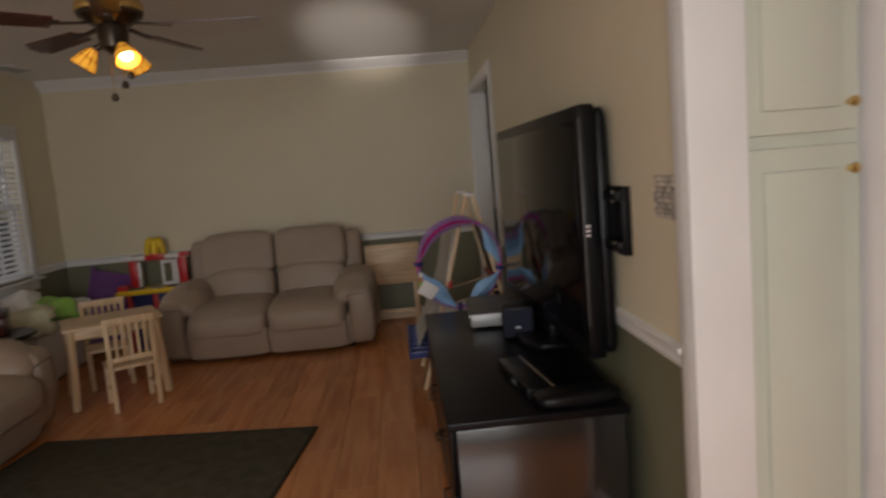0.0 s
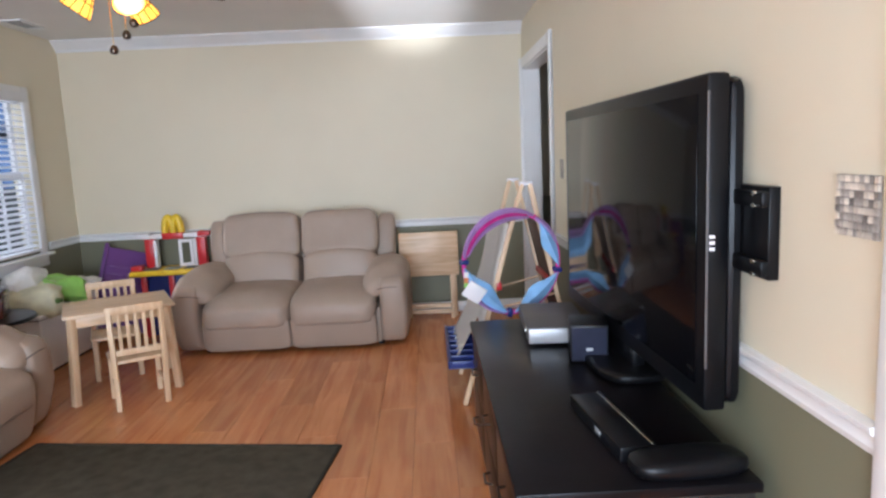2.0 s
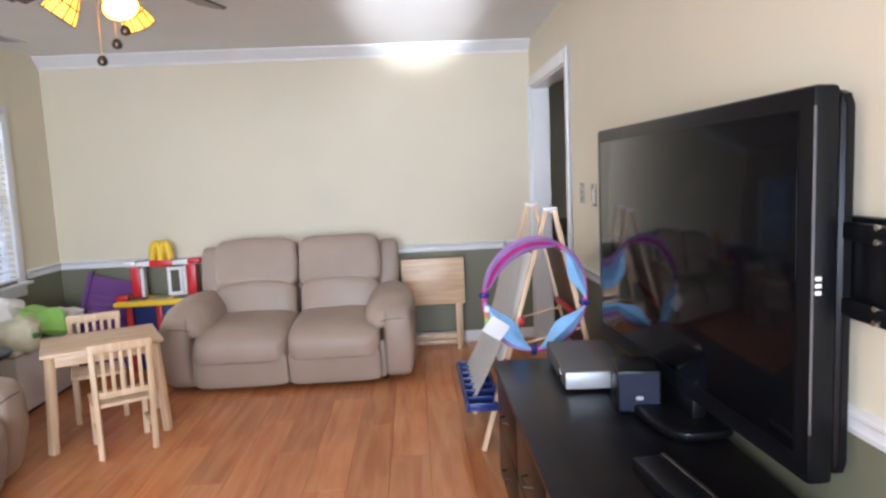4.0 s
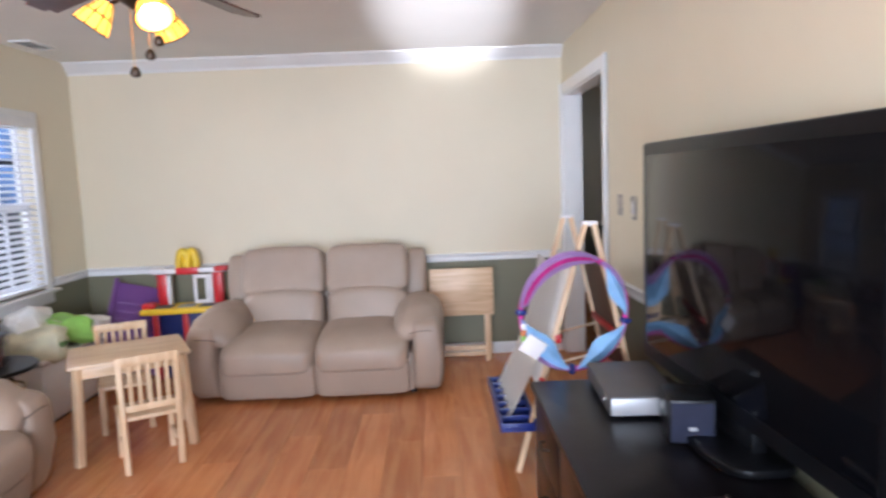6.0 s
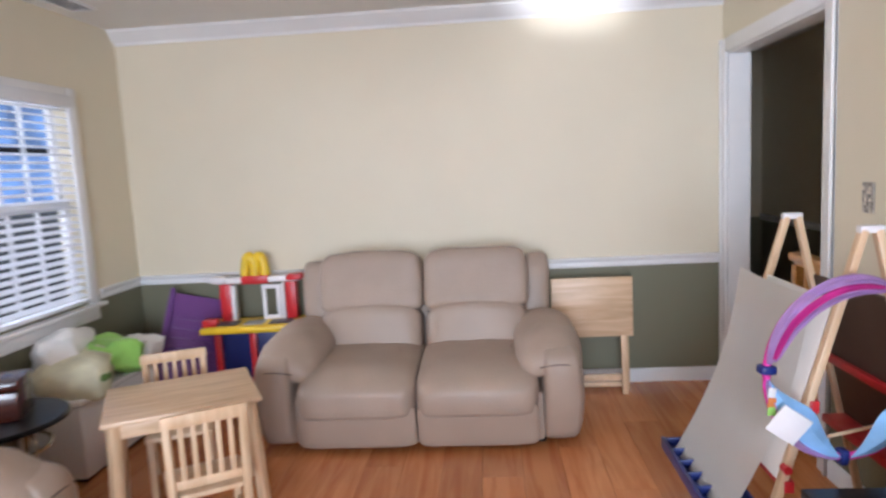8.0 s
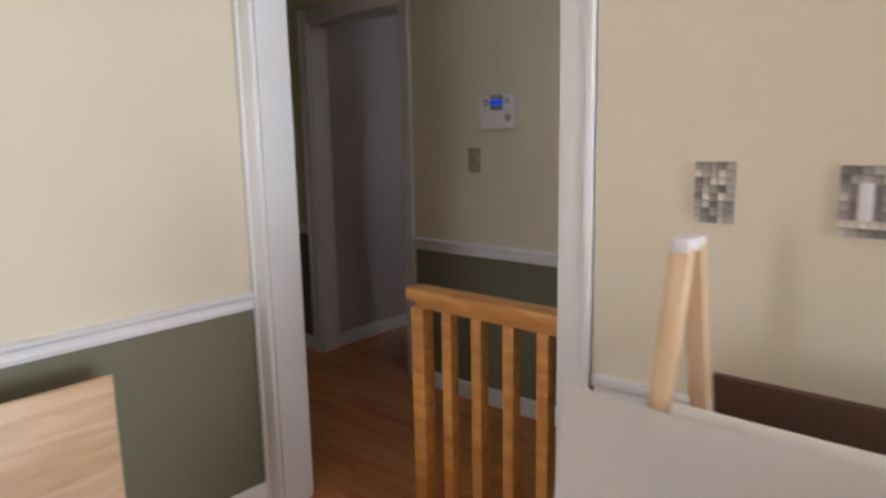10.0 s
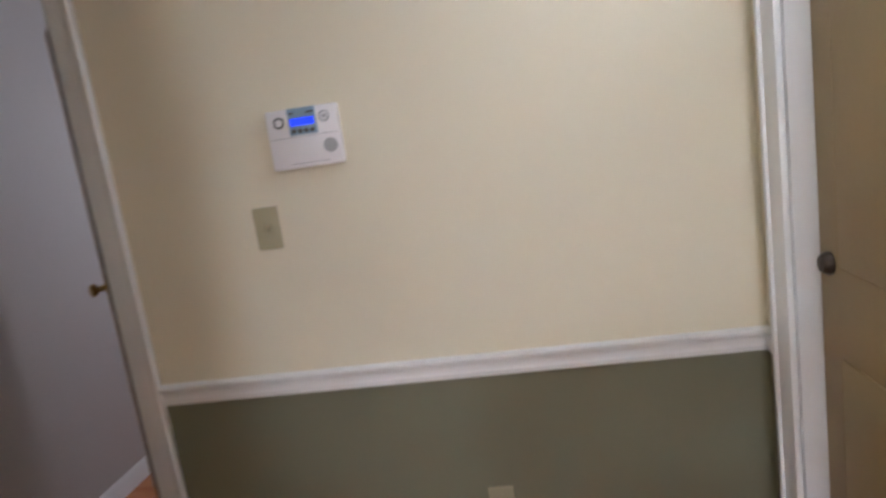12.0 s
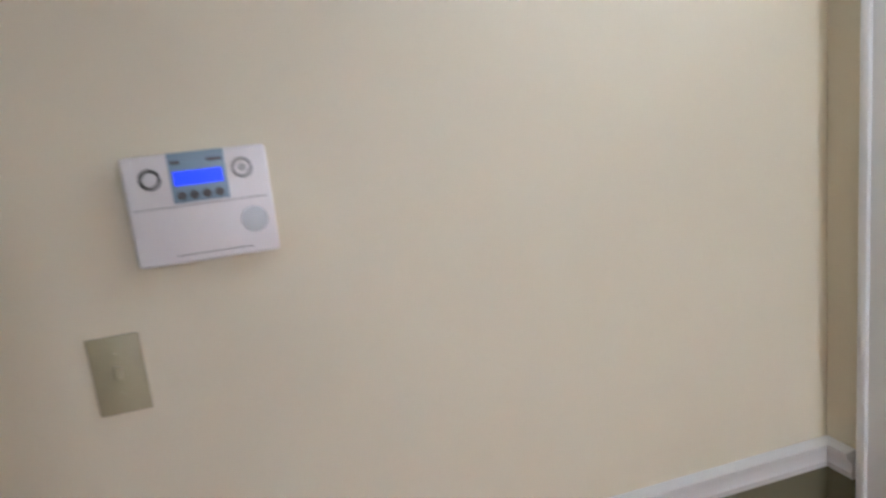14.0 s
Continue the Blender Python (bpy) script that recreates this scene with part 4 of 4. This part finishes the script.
part("foot", puff(BM(), (0.26, 0.5, 0.035), pose(0.0, 0.0, SZ + 0.018), 0.35, 0.6, 36, 12), BLACKP, t)

sb = thing("cable_box", "flat grey and silver electronics box on the stand", "electronics", pose(-0.305, -2.79, SZ, 0, 0, -3))
part("body", box(BM(), -0.13, 0.13, -0.23, 0.23, 0.008, 0.08, 0.008), GREYP, sb)
part("front", box(BM(), -0.128, 0.128, -0.236, -0.229, 0.012, 0.075, 0.003), SILVER, sb)
part("dial", rod(BM(), (-0.134, -0.12, 0.042), (-0.129, -0.12, 0.042), 0.022, n=20), CHROME, sb)
for x in (-0.11, 0.11):
    part("foot", box(BM(), x - 0.01, x + 0.01, -0.2, 0.2, 0, 0.008), BLACKP, sb)
sp = thing("small_loudspeaker", "small black loudspeaker box on the stand", "speaker", pose(-0.235, -3.18, SZ, 0, 0, -10))
part("body", box(BM(), -0.075, 0.075, -0.09, 0.09, 0, 0.15, 0.01), BLACKP, sp)
part("grille", box(BM(), -0.066, 0.066, -0.095, -0.089, 0.01, 0.14, 0.003), mat("navy_grille_cloth", (0.014, 0.017, 0.04), 0.8, 0.1, 20, 0.5, 500), sp)
part("badge", box(BM(), -0.012, 0.012, -0.0968, -0.0948, 0.05, 0.062), SILVER, sp)
dv = thing("sound_bar", "slim black and silver console lying by the television foot", "electronics", pose(-0.345, -3.88, SZ, 0, 0, 6.5))
part("body", box(BM(), -0.05, 0.05, -0.20, 0.20, 0, 0.042, 0.006), BLACKP, dv)
part("edge_strip", box(BM(), 0.038, 0.0515, -0.195, 0.2025, 0.0355, 0.0425, 0.001), CHROME, dv)
part("label_plate", box(BM(), -0.0515, -0.0495, -0.06, -0.02, 0.012, 0.028), SILVER, dv)
gd = thing("game_console", "glossy dark oval console lying on the stand", "electronics", pose(-0.215, -4.135, SZ, 0, 0, 3))
part("body", puff(BM(), (0.30, 0.13, 0.055), pose(0, 0, 0.0225), 0.6, 0.6, 30, 12), BLACKP, gd)
part("edge_line", tube(BM(), [(-0.13 + 0.26 * k / 10, -0.061 * math.sqrt(max(0.05, 1 - ((-0.13 + 0.26 * k / 10) / 0.16) ** 2)), 0.024) for k in range(11)], 0.002, 6), SILVER, gd)

br = thing("wall_bracket", "black steel television bracket fixed to the wall", "bracket", pose(0, -4.06, 1.155) @ Matrix.Diagonal((1, 1, 0.76, 1)))
part("plate", box(BM(), -0.03, -0.001, -0.09, 0.09, -0.15, 0.15, 0.004), BLACKP, br)
for z in (-0.11, 0.11):
    part("arm", box(BM(), -0.05, -0.03, -0.095, 0.095, z - 0.025, z + 0.025, 0.004), BLACKP, br)
for z in (-0.13, -0.09, 0.09, 0.13):
    part("bolt", rod(BM(), (-0.056, -0.06, z), (-0.05, -0.06, z), 0.008), CHROME, br)


def mosaic_plate(y, z, w, h, label, switches):
    p = thing("switch_plate", label, "switch", pose(0, y, z), "mosaic wall plates")
    part("backing", box(BM(), -0.005, -0.001, -w / 2, w / 2, -h / 2, h / 2, 0.001), STONE_A, p)
    nx, nz = max(4, round(w / 0.015)), max(6, round(h / 0.015))
    rng = random.Random(int(1000 * abs(y)))
    tiles = [mesh("tile", box(BM(), -0.0095, -0.005, -w / nx / 2 + 0.001, w / nx / 2 - 0.001, -h / nz / 2 + 0.001, h / nz / 2 - 0.001), s, False) for s in (STONE_A, STONE_B)]
    for i in range(nx):
        for k in range(nz):
            if switches and nx > 3 and 0 < i < nx - 1 and 0 < k < nz - 1 and abs(k - (nz - 1) / 2) < 2:
                continue
            o = new("tile", tiles[rng.random() < 0.5])
            o.parent = p
            o.location = (0, -w / 2 + (i + 0.5) * w / nx, -h / 2 + (k + 0.5) * h / nz)
    for k in range(switches):
        yy = (k - (switches - 1) / 2) * 0.026
        part("switch", box(BM(), -0.012, -0.005, yy - 0.011, yy + 0.011, -0.032, 0.032, 0.002), WHITEP, p)


mosaic_plate(-4.435, 1.244, 0.13, 0.122, "square mosaic stone switch plate beside the kitchen opening", 0)
mosaic_plate(-1.615, 1.256, 0.075, 0.118, "narrow mosaic stone plate beside the doorway", 0)
mosaic_plate(-1.865, 1.25, 0.08, 0.122, "mosaic stone switch plate with white rockers", 1)

# ---- rug ----
rg = thing("area_rug", "flat dark olive rug with bound edge", "rug", pose(-2.24, -3.55, 0, 0, 0, -7.5))
part("rug_field", box(BM(), -0.79, 0.79, -1.0, 1.0, 0.001, 0.009, 0.003), RUGM, rg)
bm = BM()
for a in ((-0.8, 0.8, 0.985, 1.0), (-0.8, 0.8, -1.0, -0.985), (-0.8, -0.785, -0.985, 0.985), (0.785, 0.8, -0.985, 0.985)):
    box(bm, *a, 0.001, 0.0115, 0.002)
part("binding", bm, RUGE, rg)

# ---- kitchen pantry cabinet ----
pc = thing("pantry_cabinet", "tall pale green pantry cabinet with panelled doors and brass knobs", "cabinet", pose(0, 0, 0))
part("body", box(BM(), 0.125, 0.465, KY + 0.022, -4.03, 0, 2.3, 0.003), CABINET, pc)
def panel_door(x0, x1, z0, z1, y, knob_z):
    d = part("door", box(BM(), x0, x1, y - 0.018, y, z0, z1, 0.004), CABINET, pc)
    part("raised_panel", box(BM(), x0 + 0.055, x1 - 0.055, y - 0.026, y - 0.018, z0 + 0.06, z1 - 0.06, 0.006), CABINET, d)
    part("knob", lathe(BM(), [(0, 0.0), (0.008, 0.0), (0.006, 0.012), (0.014, 0.02), (0.013, 0.028), (0, 0.032)], 16, pose(x1 - 0.03, y - 0.018, knob_z, 90)), BRASS, d, "round brass knob")
panel_door(0.135, 0.455, 1.39, 2.28, KY + 0.022, 1.46)
panel_door(0.135, 0.455, 0.10, 1.355, KY + 0.022, 1.29)
fr = thing("refrigerator", "white refrigerator beside the pantry cabinet", "refrigerator", pose(0, 0, 0))
part("body", box(BM(), 0.478, 1.18, -4.66, -4.05, 0.02, 1.72, 0.015), WHITEP, fr)
part("freezer_door", box(BM(), 0.478, 1.18, -4.72, -4.665, 1.22, 1.72, 0.012), WHITEP, fr)
part("fridge_door", box(BM(), 0.478, 1.18, -4.72, -4.665, 0.06, 1.205, 0.012), WHITEP, fr)
part("handle", box(BM(), 0.49, 0.515, -4.76, -4.72, 0.82, 1.06, 0.006), BLACKP, fr)
part("handle", box(BM(), 0.49, 0.515, -4.76, -4.72, 1.27, 1.5, 0.006), BLACKP, fr)

# ---- foyer: alarm panel, switch, outlet, banister, doors ----
ap = thing("alarm_panel", "white alarm control panel with lit blue display", "alarm panel", pose(HX, -0.162, 1.483))
part("case", box(BM(), -0.028, -0.001, -0.098, 0.098, -0.078, 0.078, 0.006), WHITEP, ap)
part("display_surround", box(BM(), -0.0295, -0.0275, -0.040, 0.036, 0.008, 0.078, 0.001), LCDG, ap)
part("display", box(BM(), -0.0308, -0.0297, -0.035, 0.031, 0.032, 0.052), LCD, ap, "glowing blue display")
for k in range(4):
    part("button", rod(BM(), (-0.0315, 0.024 - k * 0.017, 0.018), (-0.0296, 0.024 - k * 0.017, 0.018), 0.0062, n=14), GREYP, ap)
for y, z, n_, s_ in ((0.062, 0.045, 3, GREYP), (-0.062, 0.048, 4, SILVER)):
    part("speaker_ring", tube(BM(), [(-0.0285, y + 0.0125 * math.cos(2 * math.pi * j / 20), z + 0.0125 * math.sin(2 * math.pi * j / 20)) for j in range(20)], 0.0028, 6, closed=True), s_, ap)
    part("speaker_dot", rod(BM(), (-0.0293, y, z), (-0.0276, y, z), 0.006, n=14), WHITEP if n_ == 3 else SILVER, ap)
part("speaker_grille", rod(BM(), (-0.0296, -0.068, -0.028), (-0.0276, -0.068, -0.028), 0.019, n=24), SILVER, ap, "round grey speaker grille")
for y, w_ in ((0.026, 0.006), (-0.026, 0.010)):
    part("display_mark", box(BM(), -0.0302, -0.0294, y - w_, y + w_, 0.062, 0.067), GREYP, ap)
part("flap_line", box(BM(), -0.0287, -0.0277, -0.09, 0.09, 0.0035, 0.0045), GREYP, ap)
part("lower_slot", box(BM(), -0.0287, -0.0277, -0.06, 0.045, -0.0665, -0.0655), GREYP, ap)
sw = thing("light_switch", "almond plastic light switch on the foyer wall", "switch", pose(HX, -0.0065, 1.254))
part("plate", box(BM(), -0.006, -0.001, -0.036, 0.036, -0.059, 0.059, 0.002), ALMOND, sw)
part("toggle", box(BM(), -0.018, -0.005, -0.005, 0.005, -0.010, 0.010, 0.002, pose(0, 0, 0.002, 0, 12, 0)), ALMOND, sw)
for z in (-0.03, 0.03):
    part("screw", rod(BM(), (-0.0072, 0, z), (-0.0058, 0, z), 0.0035, n=10), ALMOND, sw)
ol = thing("wall_outlet", "almond plastic outlet low on the green wall", "outlet", pose(HX, -0.545, 0.37))
part("plate", box(BM(), -0.006, -0.001, -0.036, 0.036, -0.059, 0.059, 0.002), ALMOND, ol)
for z in (-0.022, 0.022):
    part("socket", rod(BM(), (-0.0075, 0, z), (-0.0058, 0, z), 0.016, n=18), ALMOND, ol)

bn = thing("banister", "honey oak banister with square balusters", "banister", pose(0.165, 0, 0))
part("handrail", box(BM(), -0.04, 0.04, HY0 + 0.015, -0.63, 0.865, 0.91, 0.012), OAK, bn)
part("under_rail", box(BM(), -0.02, 0.02, HY0 + 0.015, -0.66, 0.845, 0.864, 0.002), OAK, bn)
for k in range(5):
    y = -0.67 - k * 0.115
    w_ = 0.026 if k == 0 else 0.019
    part("baluster", box(BM(), -w_, w_, y - w_, y + w_, 0, 0.844, 0.004), OAK, bn)

dl = thing("door_1", "open flat brown-edged door with brass knob", "door", pose(HX + W + 0.02, OY0 + 0.04, 0, 0, 0, 40.5), kind="structure")
part("leaf", box(BM(), 0.0, 0.78, -0.035, 0.0, 0.012, 2.03, 0.002), mat("walnut_door", (0.16, 0.09, 0.045), 0.45, 0.2, 4, 0.05, 40), dl)
# edge coloured paler and yellower than the leaf for the light catching it
part("latch_edge", box(BM(), 0.7805, 0.802, -0.036, 0.001, 0.012, 2.03, 0.002), mat("lit_door_edge", (0.62, 0.42, 0.18), 0.5, 0.1, 6, 0.03, 60), dl)
part("knob", lathe(BM(), [(0, 0), (0.028, 0), (0.028, 0.006), (0.012, 0.012), (0.012, 0.035), (0.026, 0.045), (0.028, 0.058), (0.016, 0.068), (0, 0.07)], 20, pose(0.73, 0.0, 1.02, -90)), BRASS, dl)
d2 = thing("door_2", "closed tan foyer door with dark bolt", "door", pose(0, HY0 - 0.07, 0), kind="structure")
part("leaf", box(BM(), 0.36, 1.07, -0.02, 0.02, 0.01, 2.01, 0.003), TANDOOR, d2)
for z0, z1 in ((0.2, 0.85), (1.05, 1.85)):
    part("raised_panel", box(BM(), 0.46, 0.97, 0.02, 0.028, z0, z1, 0.006), TANDOOR, d2)
part("bolt", lathe(BM(), [(0, 0), (0.026, 0), (0.026, 0.008), (0.018, 0.02), (0, 0.022)], 18, pose(1.02, 0.02, 1.05, -90)), BRONZE, d2)

# ---- floor planks ----
PW, PL = 0.195, 1.22
pm = mesh("plank", box(BM(), -PW / 2 + 0.0005, PW / 2 - 0.0005, -PL / 2 + 0.0005, PL / 2 - 0.0005, -0.011, 0.0, 0.0012), FLOORW, False)
rest = BM()
ix = 0
x = XL - 0.03 + PW / 2
while x < 3.45:
    off = (ix * 0.37) % 1.0 * PL
    y = YB - off + PL / 2
    while y - PL / 2 < HY1:
        inside = x < 0.15 and y > -6.6 and y < 0.7
        foyer = 0.1 < x < 1.35 and -1.8 < y
        if inside or foyer:
            o = new("plank", pm)
            o.parent = floor
            o.location = (x, y, 0)
        else:
            box(rest, x - PW / 2 + 0.0005, x + PW / 2 - 0.0005, y - PL / 2 + 0.0005, y + PL / 2 - 0.0005, -0.011, 0.0)
        y += PL
    x += PW
    ix += 1
far = part("far_planks", rest, FLOORW, floor)
tagged(far, kind="stuff")
